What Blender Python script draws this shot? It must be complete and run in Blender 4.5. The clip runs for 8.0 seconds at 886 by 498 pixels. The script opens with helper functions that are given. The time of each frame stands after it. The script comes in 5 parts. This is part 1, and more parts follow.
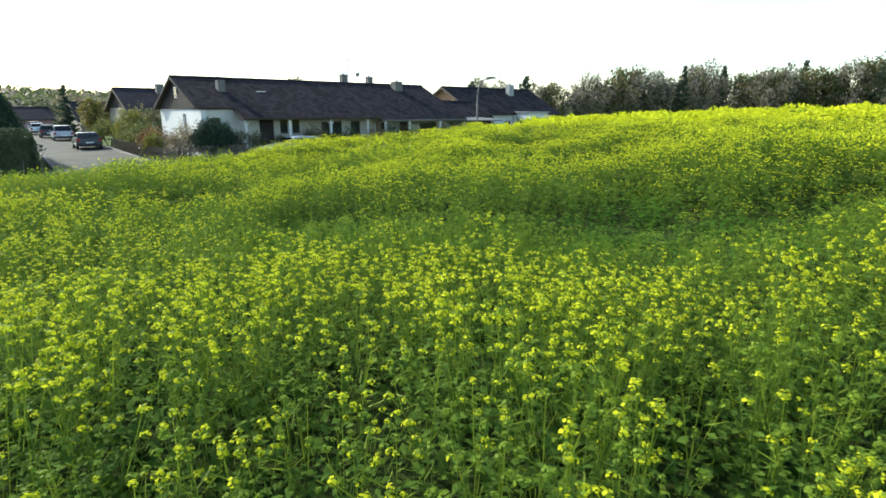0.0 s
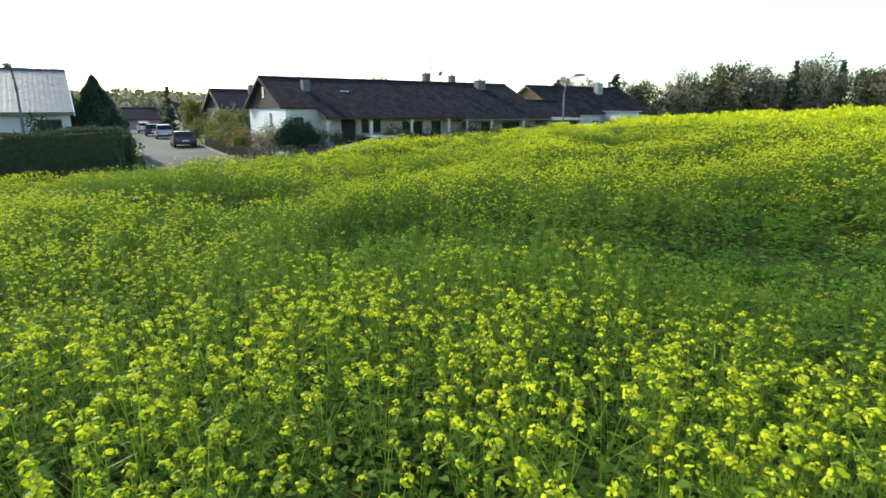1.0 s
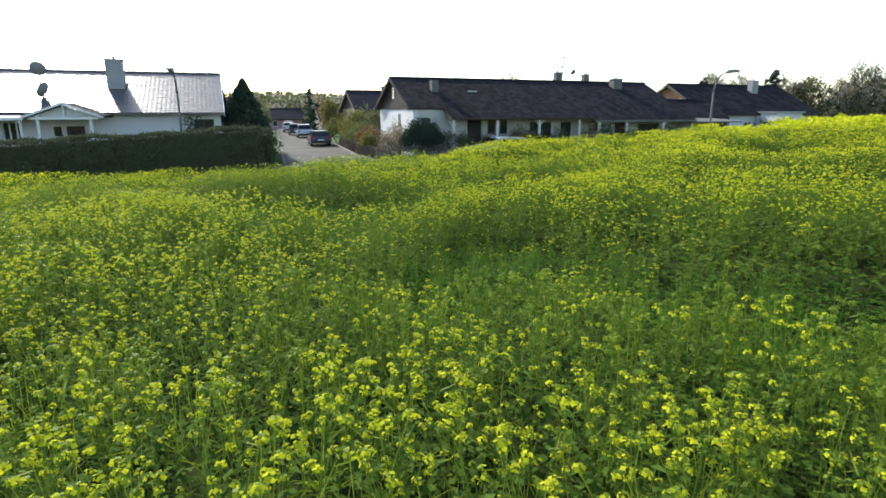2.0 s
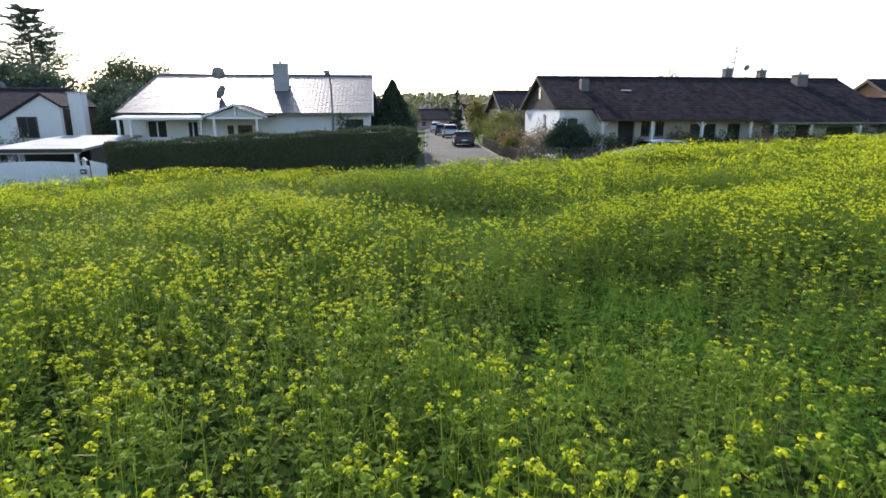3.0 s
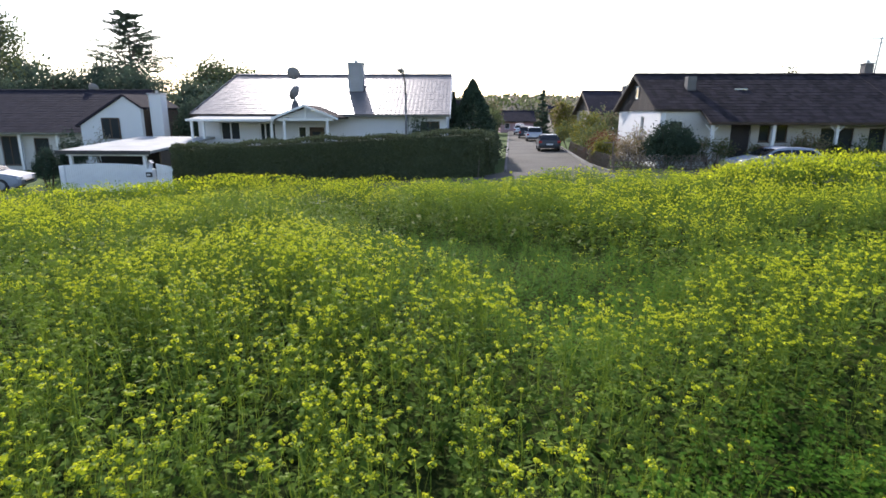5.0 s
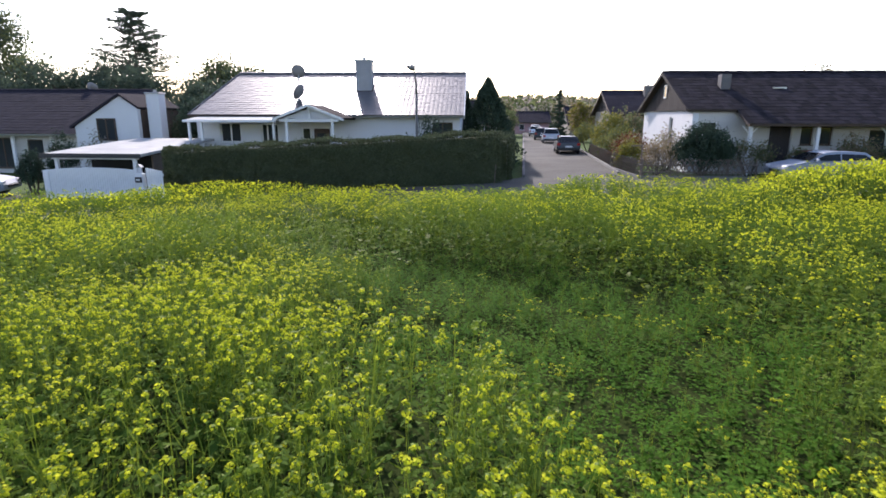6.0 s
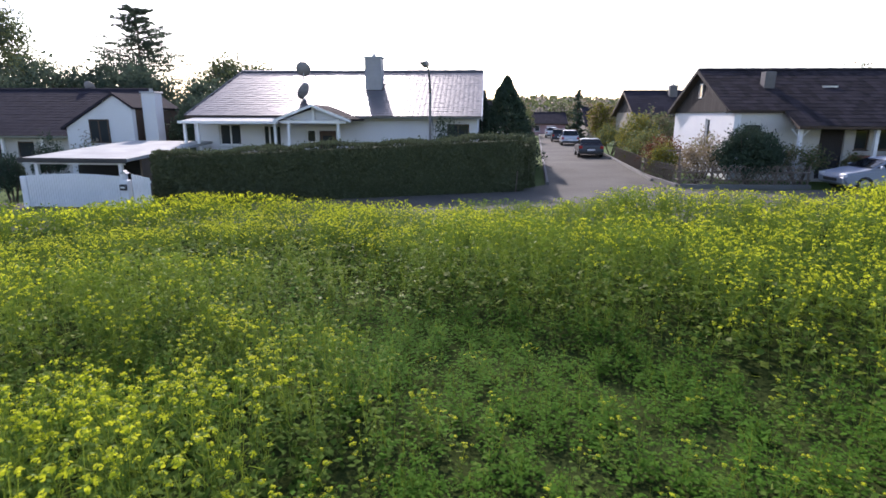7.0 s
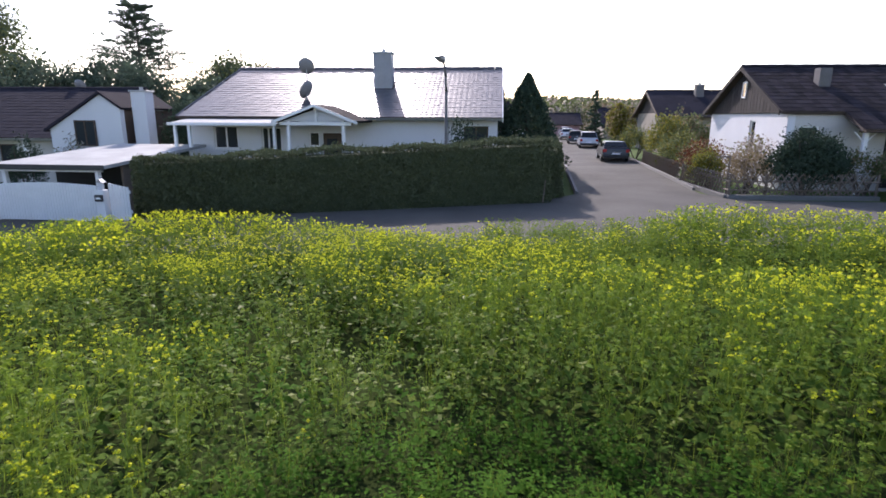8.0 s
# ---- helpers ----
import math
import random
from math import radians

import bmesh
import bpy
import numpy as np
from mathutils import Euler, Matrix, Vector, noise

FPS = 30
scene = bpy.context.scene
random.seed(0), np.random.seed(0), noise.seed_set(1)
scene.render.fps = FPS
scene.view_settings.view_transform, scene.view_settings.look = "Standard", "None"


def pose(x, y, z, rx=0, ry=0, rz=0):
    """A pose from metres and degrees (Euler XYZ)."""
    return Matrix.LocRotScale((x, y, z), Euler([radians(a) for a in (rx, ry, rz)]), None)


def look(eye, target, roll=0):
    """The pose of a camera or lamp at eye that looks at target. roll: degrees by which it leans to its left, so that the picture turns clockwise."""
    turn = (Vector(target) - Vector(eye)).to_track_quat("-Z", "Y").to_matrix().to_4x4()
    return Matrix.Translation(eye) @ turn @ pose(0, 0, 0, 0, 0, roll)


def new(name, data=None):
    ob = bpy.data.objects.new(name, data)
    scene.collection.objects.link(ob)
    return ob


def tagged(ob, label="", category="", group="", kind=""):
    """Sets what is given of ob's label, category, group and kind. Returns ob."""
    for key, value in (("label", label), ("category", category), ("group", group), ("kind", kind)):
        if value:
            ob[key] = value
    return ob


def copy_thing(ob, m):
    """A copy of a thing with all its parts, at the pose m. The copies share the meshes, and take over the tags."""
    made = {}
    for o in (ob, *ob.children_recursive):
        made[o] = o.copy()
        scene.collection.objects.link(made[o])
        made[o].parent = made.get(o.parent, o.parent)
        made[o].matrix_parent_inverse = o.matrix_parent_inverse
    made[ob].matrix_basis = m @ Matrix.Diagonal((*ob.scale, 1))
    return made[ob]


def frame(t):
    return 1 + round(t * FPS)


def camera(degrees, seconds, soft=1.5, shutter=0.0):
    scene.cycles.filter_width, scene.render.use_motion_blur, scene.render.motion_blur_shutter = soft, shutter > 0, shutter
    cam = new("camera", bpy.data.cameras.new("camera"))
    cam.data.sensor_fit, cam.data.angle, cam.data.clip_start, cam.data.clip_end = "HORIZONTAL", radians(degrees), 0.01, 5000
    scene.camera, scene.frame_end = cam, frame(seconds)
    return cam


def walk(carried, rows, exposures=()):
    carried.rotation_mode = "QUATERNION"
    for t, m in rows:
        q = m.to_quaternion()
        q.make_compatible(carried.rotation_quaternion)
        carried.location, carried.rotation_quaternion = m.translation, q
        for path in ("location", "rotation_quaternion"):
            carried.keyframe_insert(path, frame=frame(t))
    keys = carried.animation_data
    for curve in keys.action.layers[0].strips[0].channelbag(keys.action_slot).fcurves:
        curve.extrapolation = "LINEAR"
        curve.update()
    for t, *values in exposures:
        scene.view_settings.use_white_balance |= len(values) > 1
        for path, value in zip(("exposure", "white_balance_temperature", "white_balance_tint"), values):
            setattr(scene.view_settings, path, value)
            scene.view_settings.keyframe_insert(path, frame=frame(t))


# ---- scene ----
cam = camera(77.1, 8.0, soft=1.7, shutter=0.08)
METRES, EYE, TILT, LEAN, TURN = 14.0, 3.55, -13.9, 0.0, 0.0
ROWS = [
    (0.0, 0.0, 0.0, 0.0, 0.0, 0.0, -0.0),
    (0.5, -0.0009, 0.0496, 0.0096, 3.41, -0.0, -0.84),
    (1.0, -0.0029, 0.0957, 0.0195, 8.06, -0.12, -1.92),
    (1.5, -0.0081, 0.1385, 0.0291, 13.63, -0.33, -3.28),
    (3.0, -0.0376, 0.2486, 0.0557, 35.06, -2.4, -8.11),
    (3.5, -0.059, 0.2916, 0.0664, 39.88, -3.07, -9.08),
    (4.0, -0.084, 0.3319, 0.077, 41.77, -3.34, -9.45),
    (4.5, -0.1152, 0.3722, 0.087, 42.7, -3.46, -9.65),
    (6.0, -0.269, 0.5261, 0.123, 44.73, -3.66, -10.04),
    (6.5, -0.3329, 0.5815, 0.1375, 45.34, -3.74, -10.19),
    (7.0, -0.4025, 0.636, 0.152, 45.95, -3.81, -10.31),
    (7.5, -0.479, 0.6908, 0.1666, 46.45, -3.88, -10.43),
    (8.0, -0.5607, 0.7461, 0.1816, 46.8, -3.92, -10.51),
]
walk(cam, [(t, pose(0, 0, EYE, TILT, LEAN, TURN) @ pose(METRES * x, METRES * y, METRES * z, 90 + pitch, roll, yaw)) for t, x, y, z, yaw, pitch, roll in ROWS],
     exposures=[(0.0, 1.32, 6500, 0), (0.8, 1.26, 6500, 0), (1.6, 1.17, 6500, 5), (3.0, 1.14, 6450, 14), (4.5, 1.2, 6430, 16), (6.0, 1.13, 6360, 23), (8.0, 1.11, 6310, 26)])

# ---- world, sun, exposure ----
SUN_A, SUN_B, SUN_EL = -0.28, 0.96, 31.0          # towards the sun, in the plan's axes; height in degrees
HEADING = 42.5                                     # the houses stand at this turn
CA, SA = math.cos(radians(HEADING)), math.sin(radians(HEADING))
sx, sy = SUN_A * CA - SUN_B * SA, SUN_A * SA + SUN_B * CA
n_ = math.hypot(sx, sy)
sx, sy = sx / n_, sy / n_
EL = radians(SUN_EL)
world = bpy.data.worlds.new("world")
scene.world = world
world.use_nodes = True
wn, wl = world.node_tree.nodes, world.node_tree.links
sky = wn.new("ShaderNodeTexSky")
sky.sky_type, sky.sun_disc = "NISHITA", False
sky.sun_elevation, sky.sun_rotation = EL, math.atan2(sx, sy)
sky.air_density, sky.dust_density, sky.ozone_density = 1.0, 0.9, 1.0
wn["Background"].inputs["Strength"].default_value = 0.15
wl.new(sky.outputs[0], wn["Background"].inputs["Color"])
sun_data = bpy.data.lights.new("sun", "SUN")
sun_data.energy, sun_data.angle, sun_data.color = 3.1, radians(0.6), (1.0, 0.95, 0.86)
sun = new("sun", sun_data)
sun.matrix_world = look((sx * 60, sy * 60, 60 * math.tan(EL)), (0, 0, 0))
# ---- materials ----
def mat_new(name):
    m = bpy.data.materials.new(name)
    m.use_nodes = True
    return m, m.node_tree.nodes, m.node_tree.links, m.node_tree.nodes["Principled BSDF"]


def surface(name, dark, light, rough=0.8, scale=6.0, fine=60.0, bump=0.15, metal=0.0, spec=0.5, stretch=(1, 1, 1), rand=0.0, patch=0.35):
    """A surface that wavers between two colours at two scales, with a fine relief."""
    m, n, l, b = mat_new(name)
    co = n.new("ShaderNodeTexCoord")
    mp = n.new("ShaderNodeMapping")
    mp.inputs["Scale"].default_value = stretch
    l.new(co.outputs["Object"], mp.inputs["Vector"])
    big, small = n.new("ShaderNodeTexNoise"), n.new("ShaderNodeTexNoise")
    for t, s in ((big, scale), (small, fine)):
        t.inputs["Scale"].default_value = s
        t.inputs["Detail"].default_value = 6
        l.new(mp.outputs[0], t.inputs["Vector"])
    mix = n.new("ShaderNodeMix")
    mix.inputs["Factor"].default_value = patch
    l.new(small.outputs["Fac"], mix.inputs[2])
    l.new(big.outputs["Fac"], mix.inputs[3])
    last = mix.outputs[0]
    if rand:
        info = n.new("ShaderNodeObjectInfo")
        isl = n.new("ShaderNodeNewGeometry")
        add = n.new("ShaderNodeMath")
        add.operation = "ADD"
        l.new(info.outputs["Random"], add.inputs[0])
        l.new(isl.outputs["Random Per Island"], add.inputs[1])
        fr = n.new("ShaderNodeMath")
        fr.operation = "FRACT"
        l.new(add.outputs[0], fr.inputs[0])
        mx = n.new("ShaderNodeMix")
        mx.inputs["Factor"].default_value = rand
        l.new(last, mx.inputs[2])
        l.new(fr.outputs[0], mx.inputs[3])
        last = mx.outputs[0]
    ramp = n.new("ShaderNodeValToRGB")
    ramp.color_ramp.elements[0].position, ramp.color_ramp.elements[1].position = 0.28, 0.72
    ramp.color_ramp.elements[0].color, ramp.color_ramp.elements[1].color = (*dark, 1), (*light, 1)
    l.new(last, ramp.inputs[0])
    l.new(ramp.outputs[0], b.inputs["Base Color"])
    b.inputs["Roughness"].default_value, b.inputs["Metallic"].default_value = rough, metal
    b.inputs["Specular IOR Level"].default_value = spec
    bp = n.new("ShaderNodeBump")
    bp.inputs["Strength"].default_value, bp.inputs["Distance"].default_value = bump, 0.02
    l.new(small.outputs["Fac"], bp.inputs["Height"])
    l.new(bp.outputs[0], b.inputs["Normal"])
    return m


def foliage(name, dark, light, glow=0.45, rough=0.55, patch=None, patch_scale=0.35):
    """Leaves or petals: each one its own shade, larger patches besides, and light that shines through."""
    m, n, l, b = mat_new(name)
    geo = n.new("ShaderNodeNewGeometry")
    ramp = n.new("ShaderNodeValToRGB")
    ramp.color_ramp.elements[0].color, ramp.color_ramp.elements[1].color = (*dark, 1), (*light, 1)
    noise_ = n.new("ShaderNodeTexNoise")
    noise_.inputs["Scale"].default_value = patch_scale
    noise_.inputs["Detail"].default_value = 4
    l.new(geo.outputs["Position"], noise_.inputs["Vector"])
    mixf = n.new("ShaderNodeMix")
    mixf.inputs["Factor"].default_value = 0.4
    l.new(geo.outputs["Random Per Island"], mixf.inputs[2])
    l.new(noise_.outputs["Fac"], mixf.inputs[3])
    l.new(mixf.outputs[0], ramp.inputs[0])
    col = ramp.outputs[0]
    if patch:
        mr = n.new("ShaderNodeMapRange")
        mr.inputs["From Min"].default_value, mr.inputs["From Max"].default_value = 0.46, 0.62
        l.new(noise_.outputs["Fac"], mr.inputs["Value"])
        mc = n.new("ShaderNodeMix")
        mc.data_type = "RGBA"
        mc.inputs[7].default_value = (*patch, 1)
        l.new(col, mc.inputs[6])
        l.new(mr.outputs[0], mc.inputs[0])
        col = mc.outputs[2]
    l.new(col, b.inputs["Base Color"])
    b.inputs["Roughness"].default_value = rough
    b.inputs["Specular IOR Level"].default_value = 0.08
    tr = n.new("ShaderNodeBsdfTranslucent")
    l.new(col, tr.inputs["Color"])
    ms = n.new("ShaderNodeMixShader")
    ms.inputs[0].default_value = glow
    l.new(b.outputs[0], ms.inputs[1])
    l.new(tr.outputs[0], ms.inputs[2])
    l.new(ms.outputs[0], n["Material Output"].inputs["Surface"])
    return m


def glass(name, tint, rough=0.05):
    m, n, l, b = mat_new(name)
    b.inputs["Base Color"].default_value = (*tint, 1)
    b.inputs["Roughness"].default_value = rough
    b.inputs["Specular IOR Level"].default_value = 0.4
    return m


ASPHALT = surface("asphalt", (0.06, 0.057, 0.05), (0.124, 0.116, 0.1), 0.92, 0.35, 60, 0.5, spec=0.15, patch=0.6)
SOIL = surface("field_soil", (0.02, 0.03, 0.01), (0.045, 0.06, 0.018), 1.0, 1.2, 30, 0.6, spec=0.0)
LAWN = surface("garden_grass", (0.03, 0.06, 0.015), (0.09, 0.13, 0.03), 0.95, 0.8, 40, 0.6, spec=0.1)
KERB = surface("kerb_concrete", (0.09, 0.09, 0.086), (0.17, 0.166, 0.155), 0.9, 2, 70, 0.25)
PAVING = surface("pavement_slab", (0.17, 0.17, 0.165), (0.3, 0.295, 0.28), 0.85, 1.5, 80, 0.25)
PLASTER = surface("white_plaster", (0.53, 0.54, 0.56), (0.68, 0.68, 0.68), 0.9, 0.7, 120, 0.2, stretch=(1, 1, 0.45))
# cream lowered in colour to carry the deep shade under the terrace eaves
CREAM = surface("cream_plaster_shaded", (0.4, 0.385, 0.36), (0.57, 0.55, 0.51), 0.9, 0.8, 110, 0.25, stretch=(1, 1, 0.4))
SLATE = surface("glazed_roof_tile", (0.05, 0.05, 0.055), (0.12, 0.115, 0.115), 0.36, 2.0, 40, 0.05, spec=0.7, rand=0.2)
BROWN_TILE = surface("brown_roof_tile", (0.018, 0.0155, 0.018), (0.04, 0.034, 0.0385), 0.95, 1.2, 50, 0.2, spec=0.05, rand=0.45)
DARK_TILE = surface("dark_roof_tile", (0.021, 0.019, 0.025), (0.036, 0.033, 0.042), 0.95, 1.2, 50, 0.2, spec=0.05, rand=0.25)
UNDER = surface("roof_boarding", (0.04, 0.03, 0.025), (0.08, 0.06, 0.05), 0.85, 2, 40, 0.2)
WHITE_WOOD = surface("white_painted_wood", (0.62, 0.62, 0.61), (0.8, 0.8, 0.79), 0.55, 2, 60, 0.1)
BROWN_WOOD = surface("dark_stained_wood", (0.03, 0.02, 0.014), (0.09, 0.055, 0.035), 0.7, 3, 50, 0.3, stretch=(1, 1, 0.2))
GABLE_WOOD = surface("orange_gable_boards", (0.2, 0.1, 0.055), (0.36, 0.2, 0.11), 0.75, 2, 40, 0.25, stretch=(1, 1, 0.15))
DARK_BOARD = surface("dark_gable_boards", (0.02, 0.018, 0.018), (0.048, 0.042, 0.042), 0.85, 2, 40, 0.25, spec=0.2, stretch=(1, 1, 0.15), rand=0.3)
WOODLAND = surface("woodland_floor", (0.09, 0.085, 0.06), (0.17, 0.16, 0.11), 0.95, 0.05, 1.0, 0.6, spec=0.05)
GREY_WOOD = surface("weathered_fence_wood", (0.1, 0.078, 0.062), (0.21, 0.165, 0.125), 0.85, 4, 60, 0.3, stretch=(1, 1, 0.3))
CHIM = surface("chimney_cladding", (0.2, 0.2, 0.21), (0.33, 0.33, 0.34), 0.55, 2.5, 50, 0.15, metal=0.3)
SOOT = surface("sooty_chimney", (0.085, 0.08, 0.078), (0.17, 0.16, 0.155), 0.85, 2.5, 50, 0.25)
ZINC = surface("galvanised_metal", (0.25, 0.26, 0.27), (0.42, 0.43, 0.44), 0.4, 3, 60, 0.08, metal=0.75)
SHEET = surface("pale_roofing_sheet", (0.24, 0.25, 0.24), (0.42, 0.42, 0.4), 0.8, 0.9, 30, 0.2, spec=0.2, patch=0.6)
DISH = surface("grey_dish_paint", (0.16, 0.15, 0.145), (0.26, 0.25, 0.24), 0.5, 4, 50, 0.1)
PANE = glass("window_glass", (0.03, 0.035, 0.04))
# near-black colour that stands for unlit space in rooms and carport
DARK = surface("shaded_interior", (0.012, 0.012, 0.012), (0.03, 0.028, 0.026), 0.9, 2, 30, 0.1)
RUBBER = surface("tyre_rubber", (0.012, 0.012, 0.013), (0.03, 0.03, 0.03), 0.8, 5, 60, 0.2)
PLASTIC = surface("black_plastic", (0.015, 0.015, 0.016), (0.035, 0.035, 0.036), 0.5, 5, 60, 0.1)
TERRACOTTA = surface("terracotta_brick", (0.2, 0.075, 0.045), (0.36, 0.15, 0.09), 0.85, 4, 60, 0.3, rand=0.4)
BARK = surface("bark", (0.035, 0.026, 0.02), (0.1, 0.08, 0.06), 0.95, 5, 40, 0.7, stretch=(1, 1, 0.3))
RED = surface("red_lamp", (0.3, 0.01, 0.01), (0.45, 0.02, 0.015), 0.25, 5, 60, 0.02)
CLEAR = surface("lamp_glass", (0.5, 0.5, 0.52), (0.72, 0.72, 0.74), 0.15, 5, 60, 0.02)
PINK = surface("pink_plaster", (0.42, 0.25, 0.25), (0.55, 0.34, 0.33), 0.9, 1, 60, 0.2)
OCHRE = surface("ochre_plaster", (0.2, 0.175, 0.14), (0.3, 0.265, 0.21), 0.9, 1, 60, 0.2)

STEM = foliage("mustard_stem", (0.105, 0.158, 0.016), (0.215, 0.28, 0.03), 0.4)
LEAF = foliage("mustard_leaf", (0.048, 0.098, 0.016), (0.126, 0.2, 0.031), 0.32, 0.9)
LOWLEAF = foliage("young_leaf", (0.036, 0.094, 0.01), (0.092, 0.205, 0.018), 0.32, 0.9)
PETAL = foliage("mustard_petal", (0.39, 0.45, 0.016), (0.75, 0.74, 0.038), 0.45, 0.8)
BUD = foliage("mustard_bud", (0.11, 0.18, 0.018), (0.22, 0.3, 0.032), 0.4)
HEDGE = foliage("hedge_leaf", (0.062, 0.075, 0.042), (0.13, 0.148, 0.074), 0.15, 0.8)
THUJA = foliage("thuja_leaf", (0.026, 0.042, 0.03), (0.06, 0.09, 0.055), 0.12, 0.85)
# needle, tree, autumn and twig colours are lightened to include distance haze
CONIFER = foliage("conifer_needle_hazed", (0.042, 0.064, 0.046), (0.1, 0.135, 0.088), 0.35, 0.8)
BROADLEAF = foliage("tree_leaf", (0.065, 0.085, 0.038), (0.16, 0.185, 0.075), 0.45)
AUTUMN = foliage("autumn_leaf", (0.15, 0.12, 0.075), (0.29, 0.225, 0.125), 0.45)
REDLEAF = foliage("russet_leaf", (0.08, 0.025, 0.015), (0.18, 0.06, 0.03), 0.3)
YELLEAF = foliage("yellow_green_leaf", (0.1, 0.11, 0.02), (0.26, 0.23, 0.04), 0.4)
GREYLEAF = foliage("bare_twig_hazed", (0.2, 0.175, 0.145), (0.38, 0.33, 0.27), 0.4)
# ---- plan axes and mesh helpers ----
def P(a, b, z=0.0):
    """World place from the plan's axes: a along the front road, b across it towards the houses."""
    return Vector((a * CA - b * SA, a * SA + b * CA, z))


def spot(a, b, z=0.0, turn=0.0):
    p = P(a, b, z)
    return pose(p.x, p.y, p.z, 0, 0, HEADING + turn)


def ease(x, lo, hi):
    k = np.clip((np.asarray(x, float) - lo) / (hi - lo), 0.0, 1.0)
    return k * k * (3 - 2 * k)


def road_z(a, b):
    return 0.03 + 0.6 * ease(np.asarray(a, float), -14.0, 14.0) + 0.0 * np.asarray(b, float)


def street_mid(b):
    return 7.25 + 0.085 * (np.asarray(b, float) - 36.0)


def field_edge(a):
    a = np.asarray(a, float)
    return 25.6 + 0.045 * np.clip(a, -20, 60) + 0.35 * np.sin(a * 0.45)


def field_z(a, b):
    a, b = np.asarray(a, float), np.asarray(b, float)
    z = 1.72 - 0.052 * np.clip(b, -40, 24) * (1 - 0.4 * ease(a, 5, 30)) + 0.038 * np.clip(a - 3.0, 0, 19) + 0.03 * np.clip(a - 22.0, 0, 23) + 0.02 * np.clip(a, -40, 0)
    z = z + 0.06 * np.sin(a * 0.5 + 1) * np.cos(b * 0.43)
    return z - 0.02 * np.clip(a - 50, 0, 200)


def ground_z(a, b):
    a, b = np.asarray(a, float), np.asarray(b, float)
    e = field_edge(a)
    k = ease(b, e - 0.3, e + 1.0)
    far = ease(b, 70, 300)
    return field_z(a, b) * (1 - k) + (road_z(a, b) - 0.06 - 3.0 * far) * k


def box(bm, x0, x1, y0, y1, z0, z1, bevel=0.0):
    m = Matrix.Translation(((x0 + x1) / 2, (y0 + y1) / 2, (z0 + z1) / 2)) @ Matrix.Diagonal((abs(x1 - x0), abs(y1 - y0), abs(z1 - z0), 1))
    vs = bmesh.ops.create_cube(bm, size=1.0, matrix=m)["verts"]
    if bevel:
        es = list({e for v in vs for e in v.link_edges})
        bmesh.ops.bevel(bm, geom=es, offset=bevel, segments=1, affect="EDGES")
    return bm


def boxes(*rows, bevel=0.0):
    bm = bmesh.new()
    for r in rows:
        box(bm, *r, bevel=bevel)
    return bm


def tube(bm, p, q, r0, r1=None, n=8):
    p, q = Vector(p), Vector(q)
    d = q - p
    m = Matrix.Translation((p + q) / 2) @ d.to_track_quat("Z", "Y").to_matrix().to_4x4()
    bmesh.ops.create_cone(bm, cap_ends=True, segments=n, radius1=r0, radius2=r0 if r1 is None else r1, depth=d.length, matrix=m)
    return bm


def tubes(*rows, n=8):
    bm = bmesh.new()
    for r in rows:
        tube(bm, *r, n=n)
    return bm


def prism(bm, poly, axis, lo, hi):
    """Extrudes a polygon given in the two other axes along 'x' or 'y' or 'z'."""
    def at(u, v, w):
        return {"x": (w, u, v), "y": (u, w, v), "z": (u, v, w)}[axis]
    a = [bm.verts.new(at(u, v, lo)) for u, v in poly]
    b = [bm.verts.new(at(u, v, hi)) for u, v in poly]
    bm.faces.new(a)
    bm.faces.new(b[::-1])
    for i in range(len(poly)):
        j = (i + 1) % len(poly)
        bm.faces.new((a[j], a[i], b[i], b[j]))
    bmesh.ops.recalc_face_normals(bm, faces=bm.faces)
    return bm


def part(name, bm, material, parent, label="", smooth=False):
    me = bpy.data.meshes.new(name)
    bmesh.ops.recalc_face_normals(bm, faces=bm.faces)
    bm.to_mesh(me)
    bm.free()
    me.materials.append(material)
    if smooth:
        me.polygons.foreach_set("use_smooth", [True] * len(me.polygons))
    ob = new(name, me)
    ob.parent = parent
    if label:
        ob["label"] = label
    return ob


def thing(name, m, label, category, group="", kind=""):
    ob = new(name)
    ob.matrix_world = m
    ob.matrix_basis = m
    return tagged(ob, label, category, group, kind)


def quads_mesh(name, verts, mats, mat_ids, parent=None, faces=None):
    """A mesh of quads out of arrays: verts (n, 4, 3) and a material number for each."""
    n = len(verts)
    me = bpy.data.meshes.new(name)
    me.vertices.add(n * 4)
    me.vertices.foreach_set("co", np.ascontiguousarray(verts, dtype=np.float32).reshape(-1))
    me.loops.add(n * 4)
    me.loops.foreach_set("vertex_index", np.arange(n * 4, dtype=np.int32))
    me.polygons.add(n)
    me.polygons.foreach_set("loop_start", np.arange(0, n * 4, 4, dtype=np.int32))
    for m in mats:
        me.materials.append(m)
    me.polygons.foreach_set("material_index", np.asarray(mat_ids, dtype=np.int32))
    me.update(calc_edges=True)
    ob = new(name, me)
    ob.parent = parent
    return ob


